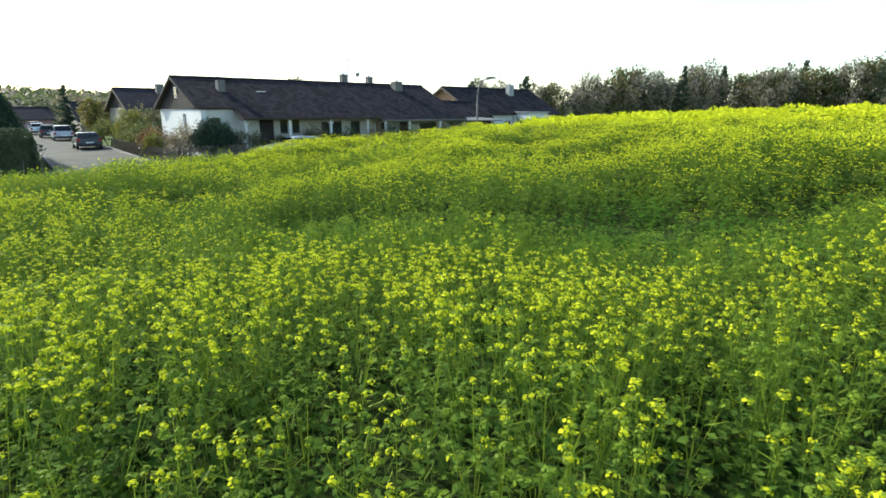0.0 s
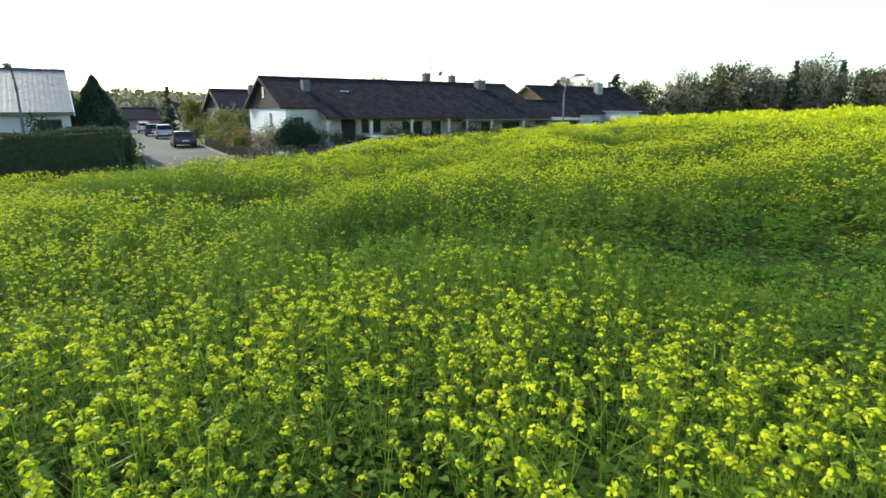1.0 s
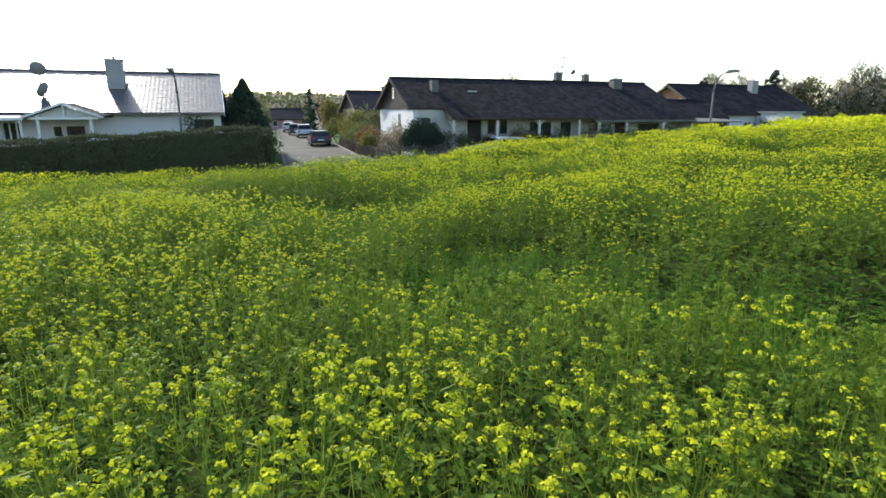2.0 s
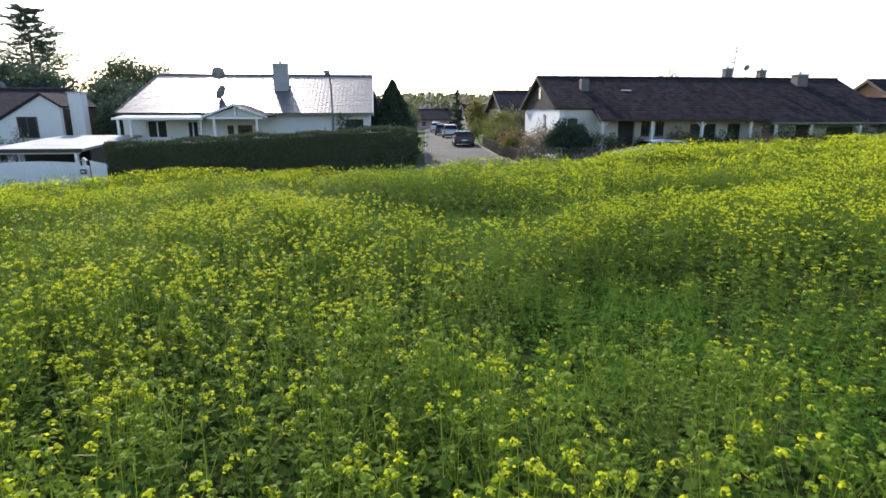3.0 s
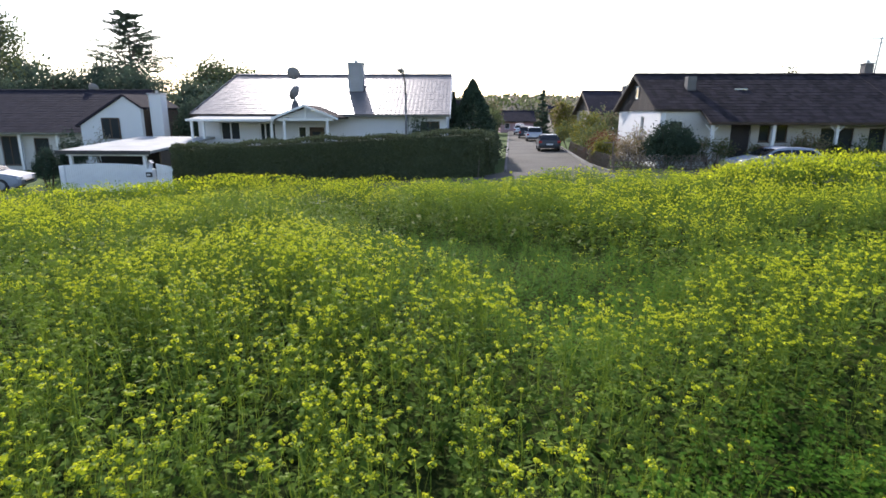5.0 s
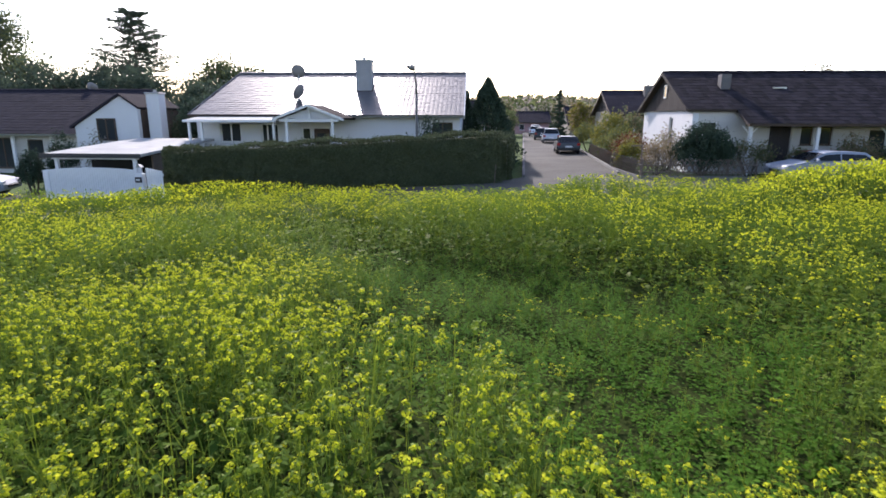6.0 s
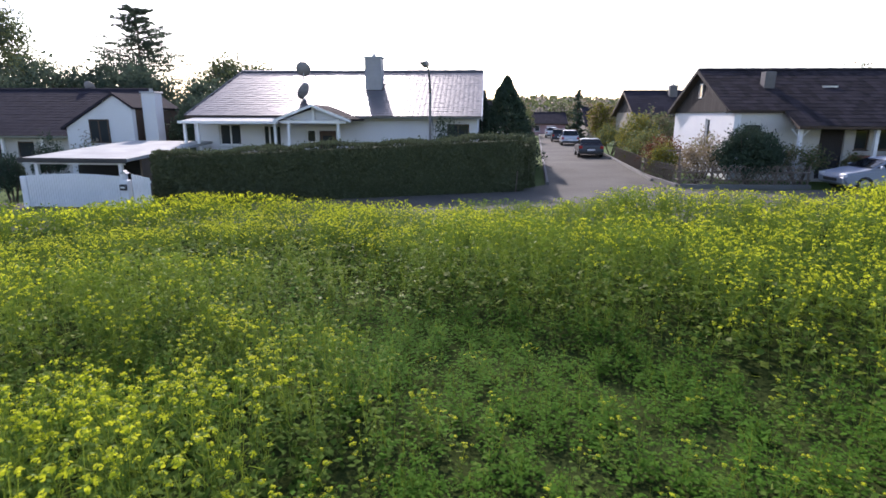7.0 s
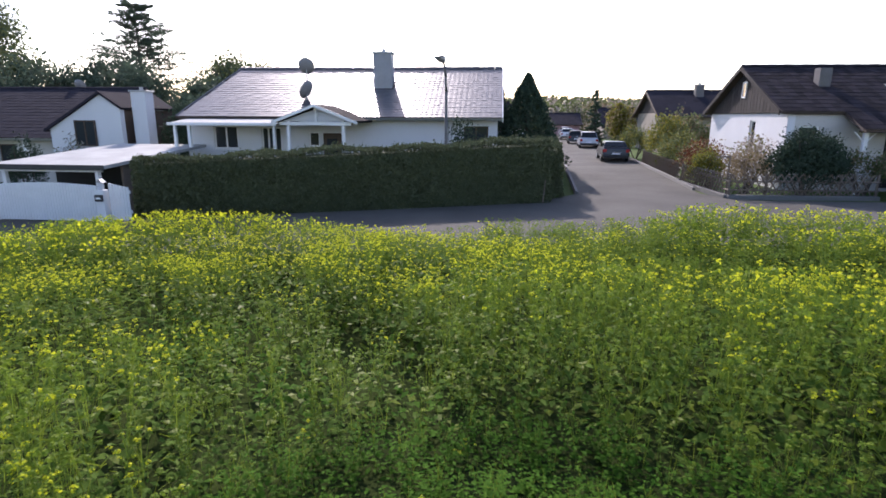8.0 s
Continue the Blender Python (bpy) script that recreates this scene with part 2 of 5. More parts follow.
def leaf_quads(rng, centres, size, droop=0.0, slim=0.55, normals=None, spread=0.9):
    """One small bent-over quad at each centre, turned at random, or about along the given normals."""
    n = len(centres)
    d = rng.normal(size=(n, 3))
    if normals is not None:
        d = d * spread + normals
    d[:, 2] -= droop
    d /= np.linalg.norm(d, axis=1)[:, None] + 1e-9
    s = np.cross(d, rng.normal(size=(n, 3)))
    s /= np.linalg.norm(s, axis=1)[:, None] + 1e-9
    ln = (size * rng.uniform(0.6, 1.35, n))[:, None]
    w = ln * slim
    c = centres
    return np.stack([c - d * ln * 0.5, c + s * w * 0.5, c + d * ln * 0.5, c - s * w * 0.5], axis=1)


def in_frame(m, q):
    """Arrays of points moved by the matrix m."""
    a = np.array(m)
    return q @ a[:3, :3].T + a[:3, 3]
# ---- ground, roads ----
def spread_axis(core, reach, step):
    out, x, s = [core[0]], core[0], step
    while out[-1] < core[1]:
        out.append(out[-1] + step)
    s = step
    while out[-1] < reach[1]:
        s *= 1.25
        out.append(out[-1] + s)
    s = step
    while out[0] > reach[0]:
        s *= 1.25
        out.insert(0, out[0] - s)
    return np.array(out)


def sheet(name, aa, bb, fz, material, parent=None):
    A_, B_ = np.meshgrid(aa, bb)
    Z_ = fz(A_, B_)
    co = np.stack([A_ * CA - B_ * SA, A_ * SA + B_ * CA, Z_], axis=-1).reshape(-1, 3)
    na, nb = len(aa), len(bb)
    idx = np.arange(na * nb).reshape(nb, na)
    f = np.stack([idx[:-1, :-1], idx[:-1, 1:], idx[1:, 1:], idx[1:, :-1]], axis=-1).reshape(-1, 4)
    me = bpy.data.meshes.new(name)
    me.from_pydata(co.tolist(), [], f.tolist())
    for m in material if isinstance(material, list) else [material]:
        me.materials.append(m)
    me.polygons.foreach_set("use_smooth", [True] * len(me.polygons))
    ob = new(name, me)
    ob.parent = parent
    return ob


aa = spread_axis((-24.0, 50.0), (-1500.0, 1500.0), 0.8)
bb = spread_axis((-8.0, 60.0), (-1500.0, 2500.0), 0.5)
ground = sheet("ground", aa, bb, ground_z, [SOIL, LAWN])
cen = np.zeros(len(ground.data.polygons) * 3)
ground.data.polygons.foreach_get("center", cen)
cen = cen.reshape(-1, 3)
cb = -cen[:, 0] * SA + cen[:, 1] * CA
ground.data.polygons.foreach_set("material_index", (cb > 26.5).astype(np.int32))
tagged(ground, "dark soil under the mustard, with grass verges beyond", "ground", kind="structure")


def strip_sheet(name, rows, material, label, category, lift):
    """A road between two edge lines; rows of (left a, left b, right a, right b), cut across in eight."""
    bm = bmesh.new()
    grid = []
    for la, lb, ra, rb in rows:
        line = []
        for k in range(9):
            a, b = la + (ra - la) * k / 8, lb + (rb - lb) * k / 8
            line.append(bm.verts.new(P(a, b, float(road_z(a, b)) + lift)))
        grid.append(line)
    for r0, r1 in zip(grid, grid[1:]):
        for k in range(8):
            bm.faces.new((r0[k], r0[k + 1], r1[k + 1], r1[k]))
    ob = part(name, bm, material, None)
    return tagged(ob, label, category, kind="structure")


def hedge_line(a):
    """Front face of the hedge and of the plots along the road."""
    return 31.3 + 0.2 * (np.clip(a, -10.0, 4.6) + 10.0)


strip_sheet("road", [(a, float(field_edge(a)) + 0.9, a, float(hedge_line(a)) - 0.1) for a in np.arange(-60, 90.1, 2.0)], ASPHALT,
            "grey asphalt road along the edge of the mustard field", "road", 0.0)
strip_sheet("side_road", [(float(street_mid(b)) - 2.5 - (1.5 if b < 35.5 else 0), b, float(street_mid(b)) + 2.4 + (1.2 if b < 35.5 else 0), b) for b in np.arange(34.0, 150.1, 2.0)], ASPHALT,
            "grey asphalt side road between the gardens", "road", 0.004)


def kerb_run(name, pts, label):
    bm = bmesh.new()
    for (a0, b0), (a1, b1) in zip(pts, pts[1:]):
        z0, z1 = float(road_z(a0, b0)), float(road_z(a1, b1))
        p, q = P(a0, b0, z0), P(a1, b1, z1)
        d = (q - p).normalized()
        s = Vector((-d.y, d.x, 0)) * 0.07
        e = d * 0.006
        vs = [bm.verts.new(v) for v in (p + e - s, q - e - s, q - e + s, p + e + s)]
        up = Vector((0, 0, 0.12))
        ws = [bm.verts.new(v + up) for v in (p + e - s * 0.8, q - e - s * 0.8, q - e + s * 0.8, p + e + s * 0.8)]
        bm.faces.new(ws)
        for i in range(4):
            j = (i + 1) % 4
            bm.faces.new((vs[i], vs[j], ws[j], ws[i]))
    ob = part(name, bm, KERB, None)
    return tagged(ob, label, "kerb", kind="structure")


kerb_run("kerb", [(float(street_mid(b)) - 2.4, b) for b in np.arange(36.0, 100, 1.0)], "low grey concrete kerb beside the hedge")
kerb_run("kerb", [(float(street_mid(b)) + 2.4, b) for b in np.arange(37.0, 100, 1.0)], "low grey concrete kerb along the gardens")
# ---- houses ----
def wall_panel(bm, axis, at, thick, lo, hi, z0, z1, holes=()):
    """A wall along x or y, as blocks round its openings (lo, hi, bottom, top)."""
    cuts = sorted({lo, hi, *[h[0] for h in holes], *[h[1] for h in holes]})
    for c0, c1 in zip(cuts, cuts[1:]):
        mid = (c0 + c1) / 2
        spans, z = [], z0
        for h in sorted((h for h in holes if h[0] < mid < h[1]), key=lambda h: h[2]):
            spans.append((z, h[2]))
            z = h[3]
        spans.append((z, z1))
        for s0, s1 in spans:
            if s1 - s0 > 0.01:
                if axis == "x":
                    box(bm, c0, c1, at, at + thick, s0, s1)
                else:
                    box(bm, at, at + thick, c0, c1, s0, s1)
    return bm


def window_unit(house, x0, x1, z0, z1, y, leaves=2, frame_mat=None, sill=True, face="x", name="window"):
    """A window in a front wall whose outer face is at y: frame with sash bars, panes and a sill."""
    fm = frame_mat or WHITE_WOOD
    f = 0.06

    def bx(p0, p1, d0, d1, q0, q1):
        return (p0, p1, y + d0, y + d1, q0, q1) if face == "x" else (y + d0, y + d1, p0, p1, q0, q1)
    w = part(name, boxes(bx(x0, x1, 0.07, 0.14, z0, z0 + f), bx(x0, x1, 0.07, 0.14, z1 - f, z1), bx(x0, x0 + f, 0.07, 0.14, z0 + f, z1 - f),
                         bx(x1 - f, x1, 0.07, 0.14, z0 + f, z1 - f), *[bx(x0 + (x1 - x0) * k / leaves - f * 0.6, x0 + (x1 - x0) * k / leaves + f * 0.6, 0.072, 0.138, z0 + f, z1 - f) for k in range(1, leaves)]), fm, house)
    for k in range(leaves):
        p0, p1 = x0 + (x1 - x0) * k / leaves + f * 0.6, x0 + (x1 - x0) * (k + 1) / leaves - f * 0.6
        part("pane", boxes(bx(p0, p1, 0.1, 0.11, z0 + f, z1 - f)), PANE, w, "dark reflecting glass")
    if sill:
        part("sill", boxes(bx(x0 - 0.05, x1 + 0.05, -0.05, 0.08, z0 - 0.045, z0 - 0.002), bevel=0.008), fm, w)
    # dark sheet behind the panes, room shade given as colour
    part("shade_backing", boxes(bx(x0, x1, 0.2, 0.21, z0, z1)), DARK, w)
    return w


def tile_mesh(w, l, material):
    """One roof tile: a shallow S across, with its lower lip."""
    prof = [(0.0, 0.003), (w * 0.3, 0.001), (w * 0.72, 0.0045), (w * 1.02, 0.004)]
    v = [(x, 0.0, z + 0.008) for x, z in prof] + [(x, l * 1.06, z) for x, z in prof] + [(x, 0.0, z) for x, z in prof]
    f = [(0, 1, 5, 4), (1, 2, 6, 5), (2, 3, 7, 6), (8, 9, 1, 0), (9, 10, 2, 1), (10, 11, 3, 2)]
    me = bpy.data.meshes.new("roof_tile")
    me.from_pydata(v, [], f)
    me.materials.append(material)
    return me


def slope(house, x0, x1, y_e, z_e, y_r, z_r, material, w=0.3, l=0.34, single=0, from_col=0, name="roof", skip=None, hip=0.0):
    """One roof slope from eave to ridge: a boarded deck, and the tiles in courses over it."""
    d = Vector((0, y_r - y_e, z_r - z_e))
    run = d.length
    d.normalize()
    up = Vector((0, -d.z, d.y)) if d.y > 0 else Vector((0, d.z, -d.y))
    bm = bmesh.new()
    t = 0.12
    ring = [(y_e, z_e), (y_r, z_r), (y_r - up.y * t, z_r - up.z * t), (y_e - up.y * t, z_e - up.z * t)]
    prism(bm, ring, "x", x0, x1)
    for v in bm.verts:
        if abs(v.co.x - x0) < 1e-4 and abs(v.co.y - y_e) > abs(v.co.y - y_r):
            v.co.x += hip
    roof = part(name, bm, UNDER, house, "tiled roof slope")
    me = tile_mesh(w, l, material)
    rows, cols = int(run / l), int((x1 - x0) / w)
    lj, wj = run / rows, (x1 - x0) / cols
    rngt = random.Random(int(x0 * 10) + rows)
    base = np.array([v.co[:] for v in me.vertices])
    faces = np.array([p.vertices[:] for p in me.polygons])
    rest_v, rest_f = [], []
    cols_single = (single // rows) if single else 0
    for c in range(cols):
        for r in range(rows):
            if (skip and skip(x0 + (c + 0.5) * wj, r / rows)) or c * wj < hip * r / rows - 0.05:
                continue
            o = Vector((x0 + c * wj, y_e, z_e)) + d * (r * lj) + up * (0.012 + rngt.uniform(0, 0.008))
            m = Matrix((( 1, 0, 0, o.x), (0, d.y, up.y, o.y), (0, d.z, up.z, o.z), (0, 0, 0, 1)))
            if from_col <= c < from_col + cols_single:
                ob = new("roof_tile", me)
                ob.parent = roof
                ob.matrix_local = m
            else:
                a = np.array(m)
                rest_f.append(faces + len(rest_v) * len(base))
                rest_v.append(base @ a[:3, :3].T + a[:3, 3])
    if rest_v:
        mj = bpy.data.meshes.new("roof_tiles")
        mj.from_pydata(np.concatenate(rest_v).tolist(), [], np.concatenate(rest_f).tolist())
        mj.materials.append(material)
        oj = new("roof_tiles", mj)
        oj.parent = roof
        oj["kind"] = "stuff"
    return roof


def ridge_caps(house, x0, x1, y, z, material):
    n = int((x1 - x0) / 0.38)
    w = (x1 - x0) / n
    first = part("ridge_tile", prism(bmesh.new(), [(-0.14, -0.03), (-0.08, 0.06), (0, 0.09), (0.08, 0.06), (0.14, -0.03)], "x", 0.0, w - 0.01), material, house)
    first.location = (x0, y, z)
    for k in range(1, n):
        ob = new("ridge_tile", first.data)
        ob.parent = house
        ob.location = (x0 + w * k, y, z + 0.008 * (k % 2))


def gutter(house, x0, x1, y, z, material=None, down=None, floor=0.1):
    bm = bmesh.new()
    prism(bm, [(y - 0.08, z), (y - 0.06, z - 0.09), (y, z - 0.11), (y + 0.05, z - 0.08), (y + 0.06, z)], "x", x0, x1)
    g = part("gutter", bm, material or ZINC, house, "half-round metal gutter")
    if down is not None:
        part("downpipe", tubes(((down, y, z - 0.08), (down, y + 0.42, z - 0.4), 0.04), ((down, y + 0.42, z - 0.4), (down, y + 0.42, floor), 0.04)), material or ZINC, house)
    return g


def dish_aerial(m, mast, r, label):
    t = thing("satellite_dish", m, label, "satellite dish")
    part("mast", tubes(((0, 0, -0.5), (0, 0, mast), 0.03)), ZINC, t)
    bm = bmesh.new()
    bmesh.ops.create_uvsphere(bm, u_segments=20, v_segments=12, radius=r * 1.6)
    bmesh.ops.bisect_plane(bm, geom=bm.verts[:] + bm.edges[:] + bm.faces[:], plane_co=(0, 0, -r * 1.25), plane_no=(0, 0, 1), clear_outer=True)
    bmesh.ops.translate(bm, verts=bm.verts, vec=(0, 0, r * 1.45))
    bmesh.ops.solidify(bm, geom=bm.faces[:], thickness=0.02)
    bmesh.ops.rotate(bm, verts=bm.verts, cent=(0, 0, 0), matrix=Matrix.Rotation(radians(-65), 3, "X"))
    bmesh.ops.translate(bm, verts=bm.verts, vec=(0, -0.06, mast - 0.05))
    part("reflector", bm, DISH, t, "round grey dish", True)
    part("feed_arm", tubes(((0, -0.05, mast - r * 0.9), (0, 0.5, mast - 0.1), 0.012), n=6), ZINC, t)
    return t


def chimney(house, x0, x1, y0, y1, z0, z1, material, cap=True, name="chimney", label="clad chimney with a flat cap"):
    c = part(name, boxes((x0, x1, y0, y1, z0, z1), bevel=0.012), material, house, label)
    if cap:
        part("cap", boxes((x0 - 0.06, x1 + 0.06, y0 - 0.06, y1 + 0.06, z1 - 0.02, z1 + 0.06), bevel=0.012), ZINC, c)
        part("flue", tubes((((x0 + x1) / 2, (y0 + y1) / 2, z1), ((x0 + x1) / 2, (y0 + y1) / 2, z1 + 0.22), 0.09)), ZINC, c)
    return c


# the white bungalow behind the hedge
def white_bungalow():
    h = thing("bungalow", spot(-12.9, 38.7), "white plastered bungalow with a shiny grey tiled roof behind the hedge", "house")
    X1, YR, ZR, ZE, DEP = 14.5, 5.0, 5.95, 3.47, 10.0
    bm = bmesh.new()
    wins = [(1.3, 2.45, 2.0, 3.05), (3.6, 4.55, 0.9, 3.0), (5.85, 6.35, 2.15, 2.8), (13.0, 14.1, 0.9, 3.1)]
    wall_panel(bm, "x", 0.0, 0.3, 0.3, X1 - 0.3, 0.0, 3.5, wins)
    part("wall", bm, PLASTER, h)
    for x0 in (0.0, X1 - 0.3):
        part("wall", prism(bmesh.new(), [(0.0, 0.0), (DEP, 0.0), (DEP, 3.5)] + ([(YR, 5.75)] if x0 else []) + [(0.0, 3.5)], "x", x0, x0 + 0.3), PLASTER, h)
    part("wall", boxes((0.3, X1 - 0.3, DEP - 0.3, DEP, 0.0, 3.5)), PLASTER, h)
    window_unit(h, *wins[0][:2], *wins[0][2:], 0.0, 2)
    window_unit(h, *wins[1][:2], *wins[1][2:], 0.0, 3)
    window_unit(h, *wins[2][:2], *wins[2][2:], 0.0, 1)
    window_unit(h, *wins[3][:2], *wins[3][2:], 0.0, 2, BROWN_WOOD)
    XL, XR, HIP = -0.2, X1 + 0.2, 0.8
    slope(h, XL, XR, -0.5, ZE, YR, ZR, SLATE, 0.24, 0.26, single=300, from_col=26, skip=lambda x, r: 8.35 < x < 9.35 and 0.5 < r < 0.68, hip=HIP)
    slope(h, XL, XR, DEP + 0.5, ZE, YR, ZR, SLATE, 0.45, 0.5, name="roof", hip=HIP)
    bm = bmesh.new()
    rim = [(XL, -0.5, ZE), (XL + HIP, YR, ZR), (XL, DEP + 0.5, ZE)]
    up_, dn_ = [bm.verts.new(v) for v in rim], [bm.verts.new((x + 0.12, y, z - 0.06)) for x, y, z in rim]
    bm.faces.new(up_)
    bm.faces.new(dn_[::-1])
    for k in range(3):
        bm.faces.new((up_[k], dn_[k], dn_[(k + 1) % 3], up_[(k + 1) % 3]))
    part("roof_hip", bm, SLATE, h, "steep hipped roof end")
    for y in (-0.5, DEP + 0.5):
        part("hip_tile", tubes(((XL, y, ZE + 0.03), (XL + HIP, YR, ZR + 0.05), 0.035), n=7), SLATE, h)
    ridge_caps(h, XL + HIP, XR, YR, ZR + 0.02, SLATE)
    gutter(h, 4.9, XR, -0.56, ZE - 0.02, down=X1 - 2.2)
    part("bargeboard", prism(bmesh.new(), [(-0.55, ZE - 0.2), (-0.55, ZE + 0.03), (YR, ZR + 0.04), (DEP + 0.55, ZE + 0.03), (DEP + 0.55, ZE - 0.2), (YR, ZR - 0.22)], "x", XR, XR + 0.04), WHITE_WOOD, h)
    chimney(h, 8.4, 9.3, 2.55, 3.3, 4.2, 6.5, CHIM)
    # flat canopy over the veranda, with its posts
    c = part("canopy", prism(bmesh.new(), [(-2.0, 3.14), (-2.0, 3.2), (-0.02, 3.42), (-0.02, 3.34)], "x", 0.3, 5.1), SHEET, h, "pale sloping canopy roof over the veranda")
    part("fascia", boxes((0.26, 5.14, -2.04, -2.0, 3.1, 3.22)), WHITE_WOOD, c)
    for x in (0.5, 1.15, 4.95):
        part("post", boxes((x - 0.06, x + 0.06, -1.9, -1.78, 0.1, 3.15), bevel=0.008), WHITE_WOOD, h)
    # porch with a small gable roof
    px, pw, pz = 7.1, 1.72, 3.24
    for s in (-1, 1):
        bm = prism(bmesh.new(), [(px + s * pw, pz), (px, pz + 0.62), (px, pz + 0.72), (px + s * (pw + 0.04), pz + 0.09)], "y", -3.0, -0.02)
        part("porch_roof", bm, BROWN_TILE, h, "brown tiled porch roof")
        part("porch_verge", prism(bmesh.new(), [(px + s * (pw + 0.06), pz - 0.06), (px, pz + 0.62), (px, pz + 0.73), (px + s * (pw + 0.06), pz + 0.06)], "y", -3.05, -3.0), WHITE_WOOD, h)
        part("post", boxes((px + s * 1.15 - 0.06, px + s * 1.15 + 0.06, -2.85, -2.71, 0.1, pz + 0.08), bevel=0.008), WHITE_WOOD, h)
    part("porch_beam", boxes((px - 1.5, px + 1.5, -2.86, -2.7, pz - 0.1, pz + 0.04)), WHITE_WOOD, h)
    part("king_post", boxes((px - 0.05, px + 0.05, -2.8, -2.72, pz + 0.04, pz + 0.6)), WHITE_WOOD, h)
    part("porch_gable", prism(bmesh.new(), [(px - pw + 0.25, pz + 0.06), (px + pw - 0.25, pz + 0.06), (px, pz + 0.56)], "y", -2.62, -2.58), PLASTER, h)
    d = part("front_door", boxes((px - 0.55, px + 0.3, -0.06, -0.02, 0.4, 2.75), bevel=0.01), BROWN_WOOD, h, "dark wooden front door")
    part("door_pane", boxes((px - 0.38, px + 0.1, -0.075, -0.06, 1.4, 2.5)), PANE, d)
    return h


bungalow = white_bungalow()
dish_aerial(spot(-7.9, 41.4, 4.6), 1.35, 0.42, "round grey satellite dish on a mast on the bungalow roof")
dish_aerial(spot(-7.45, 39.9, 4.0, 70), 0.75, 0.45, "grey satellite dish turned sideways low on the bungalow roof")


# the long low terrace of brown-roofed houses
def terrace_unit(name, a0, x1, label, gable_white, e_front, e_z, holes, posts, group="terraced houses"):
    h = thing(name, spot(a0, 37.85), label, "house", group)
    YR, ZR, DEP = 4.25, 5.88, 8.3
    bm = bmesh.new()
    wall_panel(bm, "x", 0.0, 0.3, 0.3, x1 - 0.3, 0.2, 3.75, holes)
    part("wall", bm, CREAM, h, "pale plastered front wall")
    for x0 in (0.0, x1 - 0.3):
        ring = [(0.0, 0.2), (DEP, 0.2), (DEP, 3.72), (0.0, 3.72)]
        if gable_white and x0 == 0:
            bm = bmesh.new()
            wall_panel(bm, "y", 0.0, 0.3, 0.0, DEP, 0.2, 3.72, [(2.85, 3.45, 2.15, 3.4)])
            part("wall", bm, PLASTER, h, "white gable wall")
            part("gable", prism(bmesh.new(), [(-0.1, 3.72), (DEP + 0.1, 3.72), (YR, ZR - 0.12)], "x", -0.06, 0.24), DARK_BOARD, h, "dark boarded gable")
            for k in range(26):
                y = 0.2 + k * 0.325
                top = ZR - 0.2 - abs(y + 0.16 - YR) * 0.47
                if top > 3.8:
                    part("board", boxes((-0.085, -0.06, y, y + 0.3, 3.74, top)), DARK_BOARD, h)
        else:
            part("wall", prism(bmesh.new(), ring[:2] + [(DEP, 3.72), (YR, ZR - 0.15), (0.0, 3.72)], "x", x0, x0 + 0.3), CREAM, h)
    part("wall", boxes((0.3, x1 - 0.3, DEP - 0.3, DEP, 0.2, 3.72)), CREAM, h)
    k = (ZR - 3.78) / (YR + 0.2)
    slope(h, -0.35 if gable_white else 0.0, 2.1 if gable_white else x1, -0.2 if gable_white else e_front, 3.78 if gable_white else e_z, YR, ZR, BROWN_TILE, 0.3, 0.36, single=0 if gable_white else 0)
    if gable_white:
        slope(h, 2.1, x1, e_front, e_z, YR, ZR, BROWN_TILE, 0.3, 0.36, single=300, from_col=0)
    slope(h, -0.35 if gable_white else 0.0, x1, DEP + 0.12, 3.78, YR, ZR, BROWN_TILE, 0.5, 0.6)
    ridge_caps(h, -0.35 if gable_white else 0.0, x1, YR, ZR + 0.02, BROWN_TILE)
    gutter(h, 2.1 if gable_white else 0.0, x1, e_front - 0.06, e_z - 0.02, material=BROWN_WOOD if gable_white else ZINC, down=None)
    for x in posts:
        part("post", boxes((x - 0.08, x + 0.08, e_front + 0.25, e_front + 0.41, 0.3, e_z - 0.05), bevel=0.01), WHITE_WOOD, h, "white painted post")
        for s in (-1, 1) if x in (2.4, 8.9, 6.4) else ():
            part("brace", tubes(((x, e_front + 0.33, e_z - 0.55), (x + s * 0.4, e_front + 0.33, e_z - 0.12), 0.035), n=4), WHITE_WOOD, h)
    part("eave_beam", boxes((2.2 if gable_white else 0.1, x1, e_front + 0.24, e_front + 0.42, e_z - 0.12, e_z + 0.04)), BROWN_WOOD, h)
    return h


t1 = terrace_unit("terraced_house", 13.45, 13.0, "low white terraced house with brown tiled roof and boarded gable", True, -1.5, 3.12,
                  [(0.5, 1.3, 2.5, 3.2), (3.9, 5.0, 0.7, 2.98), (5.45, 6.05, 2.05, 2.95), (6.4, 7.0, 2.05, 2.95), (8.8, 10.6, 0.8, 2.8), (11.4, 12.3, 1.5, 2.8)], (2.4, 5.6, 8.9, 12.2))
window_unit(t1, 0.5, 1.3, 2.5, 3.2, 0.0, 1, WHITE_WOOD)
window_unit(t1, 5.45, 6.05, 2.05, 2.95, 0.0, 1, BROWN_WOOD)
window_unit(t1, 6.4, 7.0, 2.05, 2.95, 0.0, 1, BROWN_WOOD)
window_unit(t1, 8.8, 10.6, 0.8, 2.8, 0.0, 2, BROWN_WOOD)
window_unit(t1, 11.4, 12.3, 1.5, 2.8, 0.0, 1, BROWN_WOOD)
window_unit(t1, 2.85, 3.45, 2.15, 3.4, 0.0, 1, WHITE_WOOD, face="y")
dd = part("front_door", boxes((3.9, 5.0, 0.12, 0.17, 0.7, 2.98), bevel=0.01), DARK_BOARD, t1, "dark front door")
